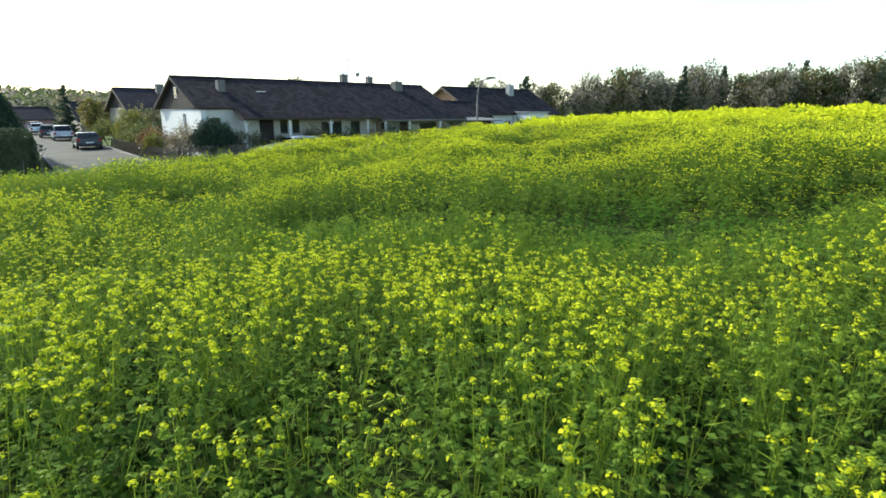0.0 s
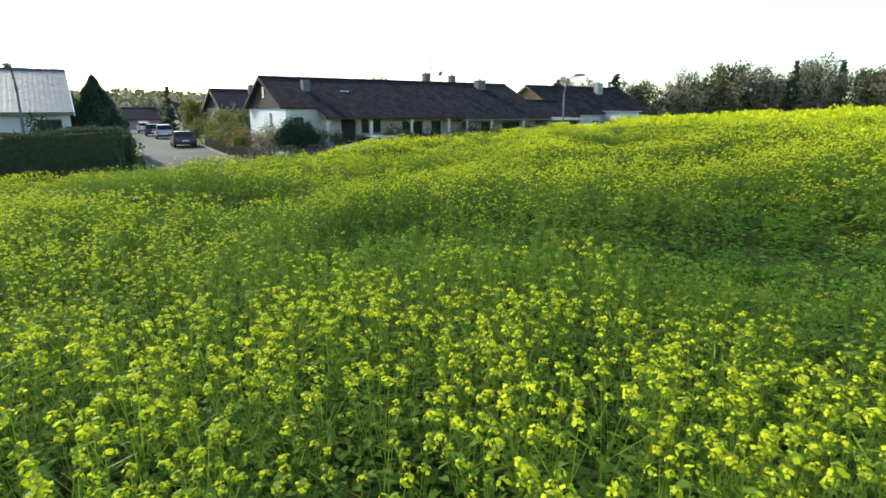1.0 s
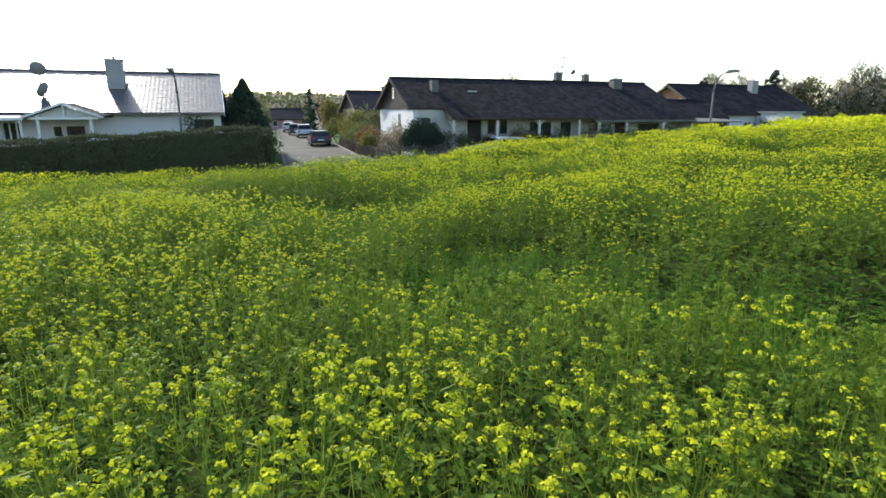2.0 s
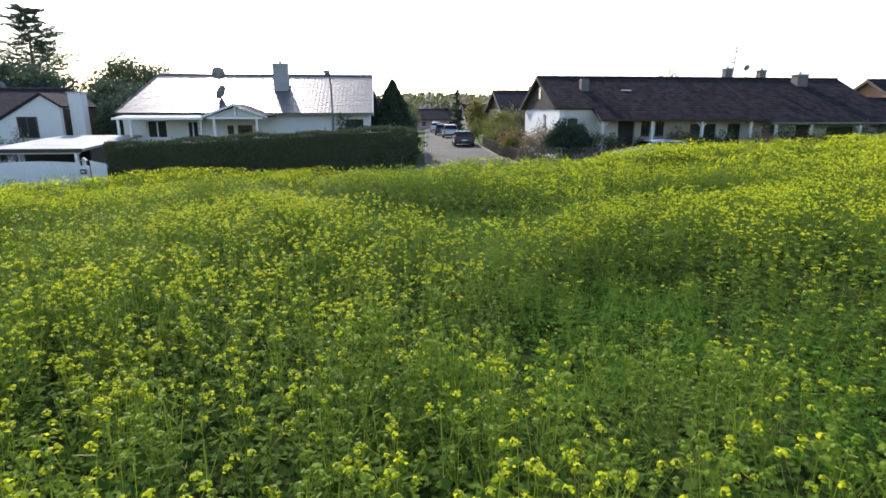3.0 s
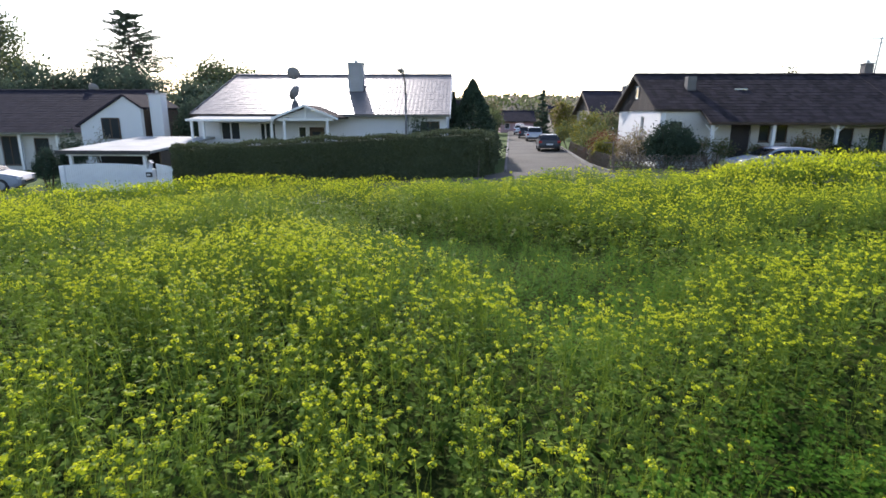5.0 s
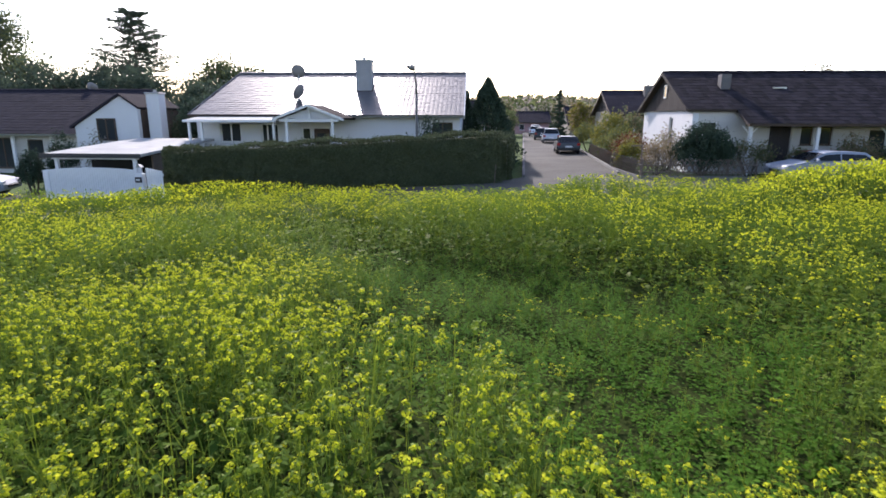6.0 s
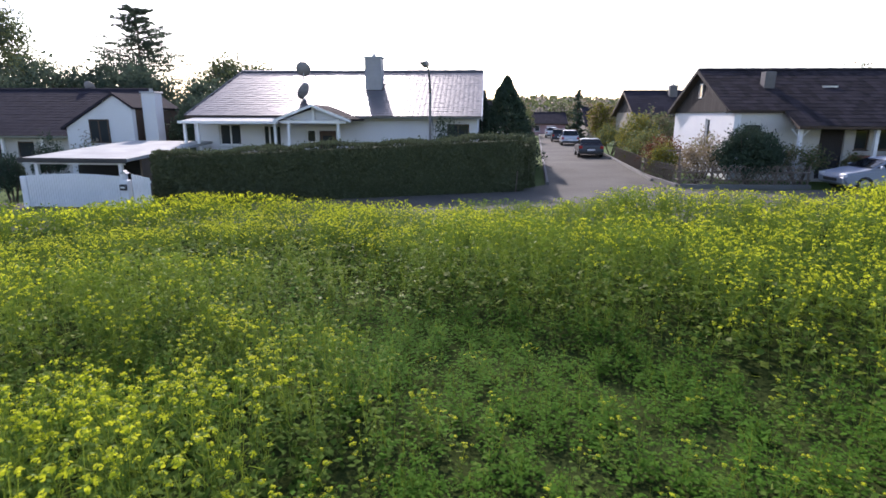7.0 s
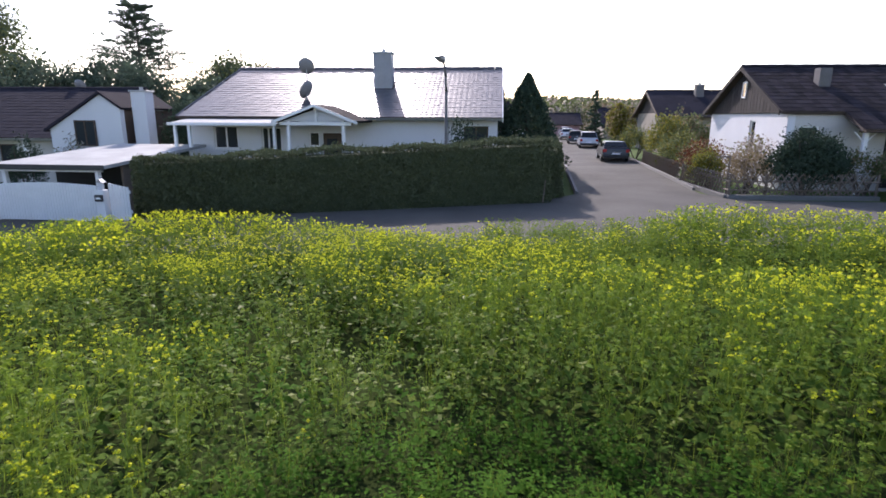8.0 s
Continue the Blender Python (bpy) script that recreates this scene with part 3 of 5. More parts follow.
part("door_handle", boxes((4.02, 4.06, 0.05, 0.12, 1.55, 1.75), bevel=0.005), ZINC, dd)
part("brick_panel", boxes((5.3, 8.6, -0.07, -0.004, 0.5, 1.8)), TERRACOTTA, t1, "red brick panel under the windows")
gw = part("gable_window", boxes((-0.12, -0.086, 4.0, 4.07, 4.45, 5.2), (-0.12, -0.086, 4.4, 4.47, 4.45, 5.2), (-0.12, -0.086, 4.07, 4.4, 4.45, 4.52), (-0.12, -0.086, 4.07, 4.4, 5.13, 5.2)), WHITE_WOOD, t1)
part("pane", boxes((-0.1, -0.087, 4.07, 4.4, 4.52, 5.13)), PANE, gw)
for s in (-1, 1):
    part("bargeboard", prism(bmesh.new(), [(4.25, 5.92), (4.25, 5.72), (4.25 + s * 4.3, 3.64), (4.25 + s * 4.3, 3.84)], "x", -0.4, -0.36), DARK_BOARD, t1)
chimney(t1, 2.1, 2.6, 2.1, 2.6, 4.4, 5.66, SOOT, cap=False, label="plain grey clad chimney")
part("skylight", boxes((4.9, 5.6, 2.2, 2.3, 4.9, 5.0)), ZINC, t1, "small roof window")

t2 = terrace_unit("terraced_house", 26.5, 9.3, "low white terraced house with brown tiled roof and porch", False, -1.9, 2.93,
                  [(0.8, 1.8, 1.6, 2.7), (3.2, 4.2, 0.6, 2.7), (5.4, 7.4, 1.2, 2.6)], (0.6, 3.0, 6.4))
window_unit(t2, 0.8, 1.8, 1.6, 2.7, 0.0, 1, BROWN_WOOD)
window_unit(t2, 5.4, 7.4, 1.2, 2.6, 0.0, 2, BROWN_WOOD)
part("front_door", boxes((3.2, 4.2, 0.12, 0.17, 0.6, 2.7), bevel=0.01), BROWN_WOOD, t2, "dark brown front door")
chimney(t2, 5.2, 6.0, 3.0, 3.7, 4.7, 6.1, SOOT)
chimney(t2, 1.6, 2.15, 6.0, 6.5, 4.5, 6.7, SOOT)
chimney(t2, 4.4, 4.9, 6.0, 6.5, 4.5, 6.6, SOOT)
ae = thing("aerial", spot(27.6, 42.3, 5.7), "thin metal aerial with short rods on the roof", "aerial")
part("mast", tubes(((0, 0, -0.4), (0.15, 0, 2.4), 0.045, 0.035)), DISH, ae)
for z, w in ((2.3, 0.5), (2.05, 0.35), (1.35, 0.3)):
    part("rod", tubes(((-w, 0, z), (w, 0, z), 0.025), n=6), DISH, ae)
dish_aerial(spot(28.75, 42.4, 5.7), 1.0, 0.22, "grey satellite dish on the terrace roof")

g = thing("garage", spot(35.9, 36.4), "flat-roofed brown garage beside the terraced house", "garage")
part("wall", boxes((0, 0.2, 0, 5, 0.3, 2.85), (3.6, 3.8, 0, 5, 0.3, 2.85), (0.2, 3.6, 4.8, 5, 0.3, 2.85)), CREAM, g)
part("garage_door", boxes(*[(0.22 + k * 0.34, 0.54 + k * 0.34, 0.1, 0.15, 0.35, 2.7) for k in range(10)]), BROWN_WOOD, g)
part("roof", prism(bmesh.new(), [(-0.9, 2.72), (-0.9, 2.8), (5.2, 3.25), (5.2, 2.95), (-0.1, 2.86)], "x", -0.4, 4.2), KERB, g, "grey sloping sheet roof")


def far_house(a, b, w, dep, ze, zr, wall, tile, label, turn=0.0, gable=None, base=0.0, wins=(), single=False):
    h = thing("house", spot(a, b, 0, turn), label, "house")
    holes = [(x, x + ww, z0, z1) for x, ww, z0, z1 in wins]
    part("wall", wall_panel(bmesh.new(), "x", 0.0, 0.3, 0.3, w - 0.3, base, ze, holes), wall, h)
    for x in (0.0, w - 0.3):
        part("wall", boxes((x, x + 0.3, 0, dep, base, ze)), wall, h)
        part("gable", prism(bmesh.new(), [(0, ze), (dep, ze), (dep / 2, zr - 0.15)], "x", x, x + 0.3), gable or wall, h)
    part("wall", boxes((0.3, w - 0.3, dep - 0.3, dep, base, ze)), wall, h)
    slope(h, -0.4, w + 0.4, -0.6, ze - 0.3, dep / 2, zr, tile, 0.6, 0.45)
    slope(h, -0.4, w + 0.4, dep + 0.6, ze - 0.3, dep / 2, zr, tile, 0.6, 0.6)
    ridge_caps(h, -0.4, w + 0.4, dep / 2, zr + 0.02, tile)
    for x in (-0.44, w + 0.4):
        part("bargeboard", prism(bmesh.new(), [(-0.62, ze - 0.5), (-0.62, ze - 0.28), (dep / 2, zr + 0.04), (dep + 0.62, ze - 0.28), (dep + 0.62, ze - 0.5), (dep / 2, zr - 0.2)], "x", x, x + 0.04), BROWN_WOOD, h)
    for x, ww, z0, z1 in wins:
        window_unit(h, x, x + ww, z0, z1, 0.0, 1 if ww < 1 else 2)
    return h


hb = far_house(42.3, 41.5, 14.0, 9.0, 3.6, 6.1, PLASTER, BROWN_TILE, "white house with brown roof and orange boarded gable", gable=GABLE_WOOD, base=0.3, wins=((2.0, 1.2, 1.2, 2.6), (5.0, 1.0, 1.2, 2.6)))
chimney(hb, 9.0, 9.8, 3.0, 3.6, 4.6, 6.5, CHIM)
far_house(36.3, 39.0, 5.2, 5.0, 3.35, 4.5, CREAM, BROWN_TILE, "low brown-roofed link between the terraced houses", base=0.3, wins=((1.0, 1.2, 1.4, 2.6),))
an = thing("annex", spot(48.6, 39.2), "small white flat-roofed annex with a dark window", "house")
part("wall", wall_panel(bmesh.new(), "x", 0.0, 0.25, 0.25, 2.95, 0.3, 3.4, [(1.0, 2.0, 1.8, 3.0)]), PLASTER, an)
part("wall", boxes((0, 0.25, 0, 2.2, 0.3, 3.4), (2.95, 3.2, 0, 2.2, 0.3, 3.4)), PLASTER, an)
part("roof", boxes((-0.15, 3.35, -0.2, 2.3, 3.41, 3.55)), ZINC, an)
window_unit(an, 1.0, 2.0, 1.8, 3.0, 0.0, 2)

hf = far_house(15.6, 63.5, 13.0, 8.0, 3.9, 5.9, OCHRE, DARK_TILE, "house with dark roof behind the gardens", base=0.2, gable=DARK_BOARD, wins=((1.5, 1.2, 1.6, 3.0), (4.5, 1.6, 1.6, 3.0)))
chimney(hf, 3.6, 4.3, 2.8, 3.4, 4.6, 6.35, SOOT)
# ---- greenery ----
def hedge_body(name, m, length, depth, z0, h0, h1, label, mat, leaf=0.1, per_m2=560, seed=3, category="hedge"):
    """A clipped hedge from x = 0 to length, front at y = 0: a dark twiggy core and a coat of leaves, with soft uneven faces."""
    r = np.random.default_rng(seed)
    t = thing(name, m, label, category)
    core = bmesh.new()
    prism(core, [(0.16, z0), (depth - 0.16, z0), (depth - 0.16, 1.0), (0.16, 1.0)], "x", 0.15, length - 0.15)
    for v in core.verts:
        if v.co.z > 0.9:
            v.co.z = z0 + h0 + (h1 - h0) * v.co.x / length - 0.16
    part("twig_core", core, mat, t)

    def lumps(x, y, z):
        return 0.055 * np.sin(x * 2.1 + z * 1.7) + 0.05 * np.sin(x * 0.83 + 2 + y) + 0.035 * np.sin(x * 5.3 + z * 4.1 + y * 3)
    cen, nor = [], []
    top = lambda x: z0 + h0 + (h1 - h0) * x / length
    n = int(length * (h0 + h1) / 2 * per_m2)
    x, k = r.uniform(0, length, n), r.uniform(0, 1, n)
    z = z0 + (top(x) - z0) * k
    inset = 0.22 * np.clip(k - 0.85, 0, 1) * 4
    for y, ny in ((0.0, -1.0), (depth, 1.0)):
        s = slice(None) if ny < 0 else slice(0, n // 2)
        xs, zs, ii = x[s], z[s], inset[s]
        yy = y + ny * (lumps(xs, y, zs) - ii + r.normal(0, 0.03, len(xs)))
        cen.append(np.stack([xs, yy, zs], 1))
        nor.append(np.tile([0, ny * 0.7, 0.5], (len(xs), 1)))
    n = int(length * depth * per_m2)
    xs, ys = r.uniform(0, length, n), r.uniform(0, depth, n)
    zt = top(xs) + lumps(xs, ys, 0) + r.normal(0, 0.035, n) + (r.uniform(size=n) < 0.04) * r.uniform(0, 0.14, n)
    cen.append(np.stack([xs, ys, zt], 1))
    nor.append(np.tile([0, 0, 1.0], (n, 1)))
    for xe, nx in ((0.0, -1.0), (length, 1.0)):
        n = int(depth * h1 * per_m2)
        ys, k = r.uniform(0, depth, n), r.uniform(0, 1, n)
        zs = z0 + (top(xe) - z0) * k
        xx = xe + nx * (0.04 * np.sin(ys * 4 + zs * 3) + r.normal(0, 0.03, n))
        cen.append(np.stack([xx, ys, zs], 1))
        nor.append(np.tile([nx * 0.7, 0, 0.5], (n, 1)))
    c = np.concatenate(cen)
    q = leaf_quads(r, c, leaf, slim=0.6, normals=np.concatenate(nor), spread=0.8)
    ob = quads_mesh("foliage", q, [mat], np.zeros(len(q)), t)
    ob["label"] = "dense clipped leaves"
    return t


def bush(name, m, rx, ry, h, mat, label, n=2600, leaf=0.11, seed=1, clumps=60, twigs=True, category="bush", bottom=0.0, extra=None, tight=0.15):
    """A shrub: a few stems and clumps of leaves over an uneven dome."""
    r = np.random.default_rng(seed)
    t = thing(name, m, label, category)
    if twigs:
        for k in range(7):
            a = r.uniform(0, 6.28)
            part("stem", tubes(((0.1 * math.cos(a), 0.1 * math.sin(a), -0.05), (rx * 0.6 * math.cos(a), ry * 0.6 * math.sin(a), h * r.uniform(0.5, 0.85)), 0.035, 0.01), n=5), BARK, t)
    d = r.normal(size=(clumps, 3))
    d /= np.linalg.norm(d, axis=1)[:, None]
    d[:, 2] = np.abs(d[:, 2]) * 1.0 - 0.25 * (r.uniform(size=clumps) < 0.4)
    rad = r.uniform(0.55, 1.0, clumps)[:, None]
    c = d * rad * np.array([rx, ry, h * 0.62]) + np.array([0, 0, h * 0.38 + bottom])
    pick = r.integers(0, clumps, n)
    spread = np.array([rx, ry, h * 0.5]) * tight
    p = c[pick] + r.normal(size=(n, 3)) * spread
    p[:, 2] = np.clip(p[:, 2], 0.02, None)
    q = leaf_quads(r, p, leaf, normals=d[pick] * 0.5, spread=0.9)
    mats = [mat] + ([extra] if extra else [])
    ids = (r.uniform(size=n) < 0.3).astype(int) if extra else np.zeros(n)
    quads_mesh("foliage", q, mats, ids, t)
    return t


def cone_tree(name, m, rad, h, mat, label, n=5200, leaf=0.13, seed=2):
    """A dense narrow evergreen cone with a ragged outline."""
    r = np.random.default_rng(seed)
    t = thing(name, m, label, "tree")
    part("trunk", tubes(((0, 0, -0.1), (0, 0, h * 0.9), 0.12, 0.03)), BARK, t)
    k = r.uniform(0, 1, n) ** 0.75
    a = r.uniform(0, 6.283, n)
    prof = (1 - k) ** 0.86 * (0.84 + 0.1 * np.sin(a * 5 + k * 14) + 0.1 * np.sin(a * 3 - k * 23)) + 0.03
    rr = rad * prof * r.uniform(0.72, 1.04, n)
    p = np.stack([np.cos(a) * rr, np.sin(a) * rr, h * (0.02 + 0.98 * k) + r.normal(0, 0.05, n)], 1)
    nor = np.stack([np.cos(a) * 0.5, np.sin(a) * 0.5, np.full(n, 0.9)], 1)
    quads_mesh("crown", leaf_quads(r, p, leaf, slim=0.5, normals=nor, spread=0.5), [mat], np.zeros(n), t)
    return t


def conifer(name, m, h, rad, mat, label, seed=4, tiers=26, leaf=0.42, bare=0.12, gap=0.0, per=46, bow=0.75, fan=0.16):
    """A spruce or fir: a straight trunk and drooping boughs, each a spray of needle tufts."""
    r = np.random.default_rng(seed)
    t = thing(name, m, label, "tree")
    bm = tubes(((0, 0, -0.2), (0, 0, h), 0.024 * h, 0.02))
    pts, nrm = [], []
    for k in range(tiers):
        z = h * (bare + (0.97 - bare) * (k + r.uniform(-0.3, 0.3)) / tiers)
        reach = rad * (1 - (z / h - bare) / (1.02 - bare)) ** bow
        for j in range(r.integers(4, 7)):
            if r.uniform() < gap:
                continue
            a = r.uniform(0, 6.283)
            ln = reach * r.uniform(0.55, 1.1)
            tip = np.array([math.cos(a) * ln, math.sin(a) * ln, z + ln * r.uniform(-0.22, 0.42)])
            tube(bm, (0, 0, z), tuple(tip), 0.05, 0.012, 4)
            s = r.uniform(0.12, 1.0, per) ** 0.8
            wid = fan * ln * (1.1 - s)
            side = np.array([-math.sin(a), math.cos(a), 0])
            p = np.array([0, 0, z]) + (tip - np.array([0, 0, z])) * s[:, None] + side * (r.normal(size=per) * wid)[:, None]
            p[:, 2] += -0.06 * ln * s + r.normal(0, 1, per) * (0.06 * leaf / 0.42 + 0.6 * (fan - 0.16) * 10 * wid)
            pts.append(p)
            nrm.append(np.tile([math.cos(a) * 0.8, math.sin(a) * 0.8, 0.1], (per, 1)))
    part("trunk", bm, BARK, t)
    p, nr = np.concatenate(pts), np.concatenate(nrm)
    quads_mesh("crown", leaf_quads(r, p, leaf, slim=0.4, normals=nr, spread=0.6), [mat], np.zeros(len(p)), t)
    return t


def broadleaf(name, m, h, rad, mat, label, seed=5, leaf=0.3, n=5200, clumps=85, low=0.3, twiggy=False, extra=None):
    """A tree with a tapered trunk, forking limbs and a crown of clumps with gaps between them."""
    r = np.random.default_rng(seed)
    t = thing(name, m, label, "tree")
    bm = tubes(((0, 0, -0.2), (0, 0, h * 0.5), 0.03 * h, 0.018 * h))
    limbs = []
    for k in range(9):
        a = r.uniform(0, 6.283)
        z = h * r.uniform(0.25, 0.5)
        e = np.array([math.cos(a) * rad * r.uniform(0.4, 0.75), math.sin(a) * rad * r.uniform(0.4, 0.75), h * r.uniform(0.6, 0.9)])
        tube(bm, (0, 0, z), tuple(e), 0.012 * h, 0.004 * h, 5)
        limbs.append(e)
        for j in range(5 if twiggy else 2):
            tube(bm, tuple(e * r.uniform(0.75, 0.95)), tuple(e + r.normal(size=3) * rad * 0.3 + np.array([0, 0, rad * 0.3])), 0.004 * h, 0.001 * h, 4)
    part("trunk", bm, BARK, t)
    d = r.normal(size=(clumps, 3))
    d /= np.linalg.norm(d, axis=1)[:, None]
    c = d * r.uniform(0.35, 1.0, clumps)[:, None] ** 0.6 * np.array([rad, rad, h * (1 - low) * 0.5]) + np.array([0, 0, h * (low + (1 - low) * 0.5)])
    c[:, :2] += 0.1 * rad * np.sin(c[:, 2:3] * 1.3 + seed)
    pick = r.integers(0, clumps, n)
    p = c[pick] + r.normal(size=(n, 3)) * rad * 0.13
    q = leaf_quads(r, p, leaf, slim=0.25 if twiggy else 0.6, normals=np.tile([0, 0, 0.6 if twiggy else 0.0], (n, 1)), spread=0.7)
    mats = [mat] + ([extra] if extra else [])
    ids = (r.uniform(size=n) < 0.35).astype(int) if extra else np.zeros(n)
    quads_mesh("crown", q, mats, ids, t)
    return t


hedge_len = math.hypot(14.4, 2.88)
hedge_body("hedge", spot(-10.8, 31.19, 0, math.degrees(math.atan2(2.92, 14.6))), hedge_len, 1.5, 0.05, 1.95, 2.62, "tall clipped dark green hedge in front of the bungalow", HEDGE)
hedge_body("hedge", spot(4.05, 35.0, 0, 90 - 5.0), 13.0, 1.3, 0.3, 2.1, 2.1, "clipped dark green hedge along the side road", HEDGE, seed=5, per_m2=330)
cone_tree("thuja", spot(3.2, 44.3, 0.3), 2.7, 5.35, THUJA, "dark conical evergreen beside the bungalow", n=12000, leaf=0.17, seed=8)
bush("thuja", spot(-16.75, 31.3, 0), 0.62, 0.6, 2.05, THUJA, "dark clipped columnar evergreen beside the white gate", 5200, 0.08, 9, 150, tight=0.1)
bush("thuja", spot(-18.5, 35.6, 0), 0.7, 0.7, 2.55, THUJA, "dark columnar evergreen beside the drive", 5200, 0.09, 10, 150, tight=0.1)
bush("shrub", spot(-15.0, 42.2, 0), 1.3, 1.2, 4.3, THUJA, "tall dark shrubs beside the white chimney", 5200, 0.14, 13, 120)
bush("shrub", spot(0.2, 37.0, 0.1), 0.9, 0.8, 3.3, THUJA, "dark evergreen shrub before the bungalow window", 3600, 0.1, 12)

bush("evergreen_bush", spot(13.3, 35.75, 0.6), 1.45, 1.2, 2.5, THUJA, "large rounded dark evergreen bush before the terraced house", 17000, 0.1, 21, 220, tight=0.1)
bush("shrub", spot(15.7, 36.1, 0.6), 1.2, 0.75, 1.9, BROADLEAF, "loose green and brown garden shrub", 2600, 0.1, 22, extra=AUTUMN)
bush("shrub", spot(11.4, 36.2, 0.6), 1.0, 0.9, 1.7, AUTUMN, "russet garden shrub behind the lattice fence", 2600, 0.1, 23, extra=GREYLEAF)
bush("shrub", spot(10.6, 38.2, 0.6), 0.8, 0.8, 1.7, YELLEAF, "yellow-green garden shrub by the fence", 2400, 0.1, 24, extra=BROADLEAF)
bush("shrub", spot(11.2, 40.6, 0.6), 1.15, 1.3, 1.9, REDLEAF, "dark red garden shrub along the side road", 2200, 0.11, 25, extra=AUTUMN)
bush("shrub", spot(11.3, 44.6, 0.6), 1.2, 1.5, 2.2, BROADLEAF, "green garden shrub along the side road", 2400, 0.12, 26, extra=YELLEAF)
bush("shrub", spot(12.6, 38.6, 0.6), 0.9, 0.8, 2.2, GREYLEAF, "thin twiggy shrub before the white gable", 1300, 0.13, 27, extra=YELLEAF)
bush("shrub", spot(12.2, 49.5, 0.6), 1.5, 1.5, 3.0, YELLEAF, "large yellow-green shrub along the side road", 3600, 0.16, 28, extra=BROADLEAF)
bush("shrub", spot(11.9, 56.0, 0.6), 1.4, 1.4, 2.3, BROADLEAF, "rounded light green bush along the side road", 3000, 0.14, 29, extra=YELLEAF)
bush("shrub", spot(14.6, 54.0, 0.6), 2.0, 1.8, 3.4, BROADLEAF, "tall green shrub in a garden", 3600, 0.18, 30, extra=AUTUMN)
bush("shrub", spot(20.6, 35.9, 0.6), 1.1, 0.7, 2.0, AUTUMN, "brown and green shrub at the terrace", 1800, 0.1, 31, extra=BROADLEAF)
bush("shrub", spot(23.3, 35.6, 0.6), 0.9, 0.7, 1.9, BROADLEAF, "dark green shrub at the terrace", 1800, 0.1, 32, extra=THUJA)
bush("shrub", spot(25.6, 35.4, 0.6), 1.2, 0.8, 2.0, AUTUMN, "dry brown shrub at the terrace", 1800, 0.1, 33, extra=GREYLEAF)
bush("shrub", spot(28.8, 34.9, 0.6), 1.1, 0.8, 2.0, BROADLEAF, "green shrub at the terrace", 1800, 0.1, 34, extra=YELLEAF)
bush("shrub", spot(34.6, 34.6, 0.6), 1.3, 0.8, 2.0, THUJA, "dark low shrub beside the garage", 1800, 0.11, 35)
bush("shrub", spot(45.8, 38.0, 0.6), 1.3, 0.8, 2.3, THUJA, "dark shrub before the far house", 1400, 0.13, 36)
bush("shrub", spot(-9.9, 37.3, 0.1), 0.8, 0.6, 1.9, BROADLEAF, "green shrub below the veranda", 1500, 0.1, 37)
bush("shrub", spot(-19.0, 38.9, 0.0), 0.9, 0.6, 2.5, GREYLEAF, "pale twiggy shrub before the white gable", 900, 0.12, 38, extra=BROADLEAF)

cone_tree("thuja", spot(1.9, 46.5, 0.3), 0.8, 4.7, THUJA, "slim dark evergreen behind the bungalow", n=3000, leaf=0.14, seed=11)
for k, (sa, sb, sh, sr, sm, se) in enumerate([(18.2, 36.3, 1.6, 0.7, BROADLEAF, AUTUMN), (20.9, 36.5, 2.1, 0.9, AUTUMN, BROADLEAF), (22.3, 36.6, 1.7, 0.6, BROADLEAF, THUJA), (27.2, 35.4, 2.2, 0.8, THUJA, BROADLEAF), (30.7, 35.3, 1.7, 0.8, BROADLEAF, YELLEAF), (32.4, 35.2, 2.2, 0.9, THUJA, AUTUMN)]):
    bush("shrub", spot(sa, sb, 0.55), sr, sr * 0.8, sh, sm, "mixed garden shrub under the terrace eaves", 1700, 0.1, 120 + k, extra=se)
conifer("fir_tree", spot(-31.0, 64.0, 0), 13.8, 7.4, CONIFER, "tall open dark fir behind the houses", seed=41, tiers=46, leaf=0.2, bare=0.1, gap=0.08, per=150, bow=0.62, fan=0.2)
broadleaf("tree", spot(-43.3, 60.0, 0), 12.6, 4.3, BROADLEAF, "large dark green tree behind the houses", 42, 0.3, 15000, 130, extra=CONIFER)
broadleaf("tree", spot(-23.3, 67.0, 0), 8.5, 4.4, BROADLEAF, "broad dark tree behind the bungalow", 43, 0.28, 13000, 130, extra=CONIFER)
broadleaf("tree", spot(-33.0, 54.5, 0), 7.4, 3.6, CONIFER, "dark evergreen tree behind the houses", 44, 0.28, 9000, 110)
broadleaf("tree", spot(-26.5, 54.0, 0), 7.2, 3.4, CONIFER, "dark evergreen tree behind the houses", 45, 0.28, 9000, 110)
broadleaf("tree", spot(-20.0, 54.5, 0), 6.2, 3.0, CONIFER, "dark tree between the houses", 46, 0.26, 9000, 110)
broadleaf("tree", spot(-40.0, 54.0, 0), 7.6, 3.6, CONIFER, "dark evergreen tree behind the houses", 58, 0.28, 9000, 110)
broadleaf("tree", spot(-16.2, 45.6, 0), 4.6, 1.7, CONIFER, "dark shrubby tree between the houses", 47, 0.26, 4200, low=0.1)
conifer("spruce", spot(12.9, 80.0, 0.3), 6.6, 1.5, CONIFER, "slim dark spruce beside the side road", seed=48, tiers=20, leaf=0.3, bare=0.05)
broadleaf("tree", spot(14.6, 74.0, 0.3), 4.6, 1.6, YELLEAF, "small yellowing tree beside the side road", 49, 0.24, 2600, extra=AUTUMN)
broadleaf("tree", spot(6.5, 94.0, 0.3), 5.2, 2.4, BROADLEAF, "dull green tree at the end of the road", 50, 0.3, 2600, extra=AUTUMN)
broadleaf("tree", spot(5.0, 78.0, 0.3), 4.4, 2.4, BROADLEAF, "small dull green garden tree", 51, 0.28, 2600)
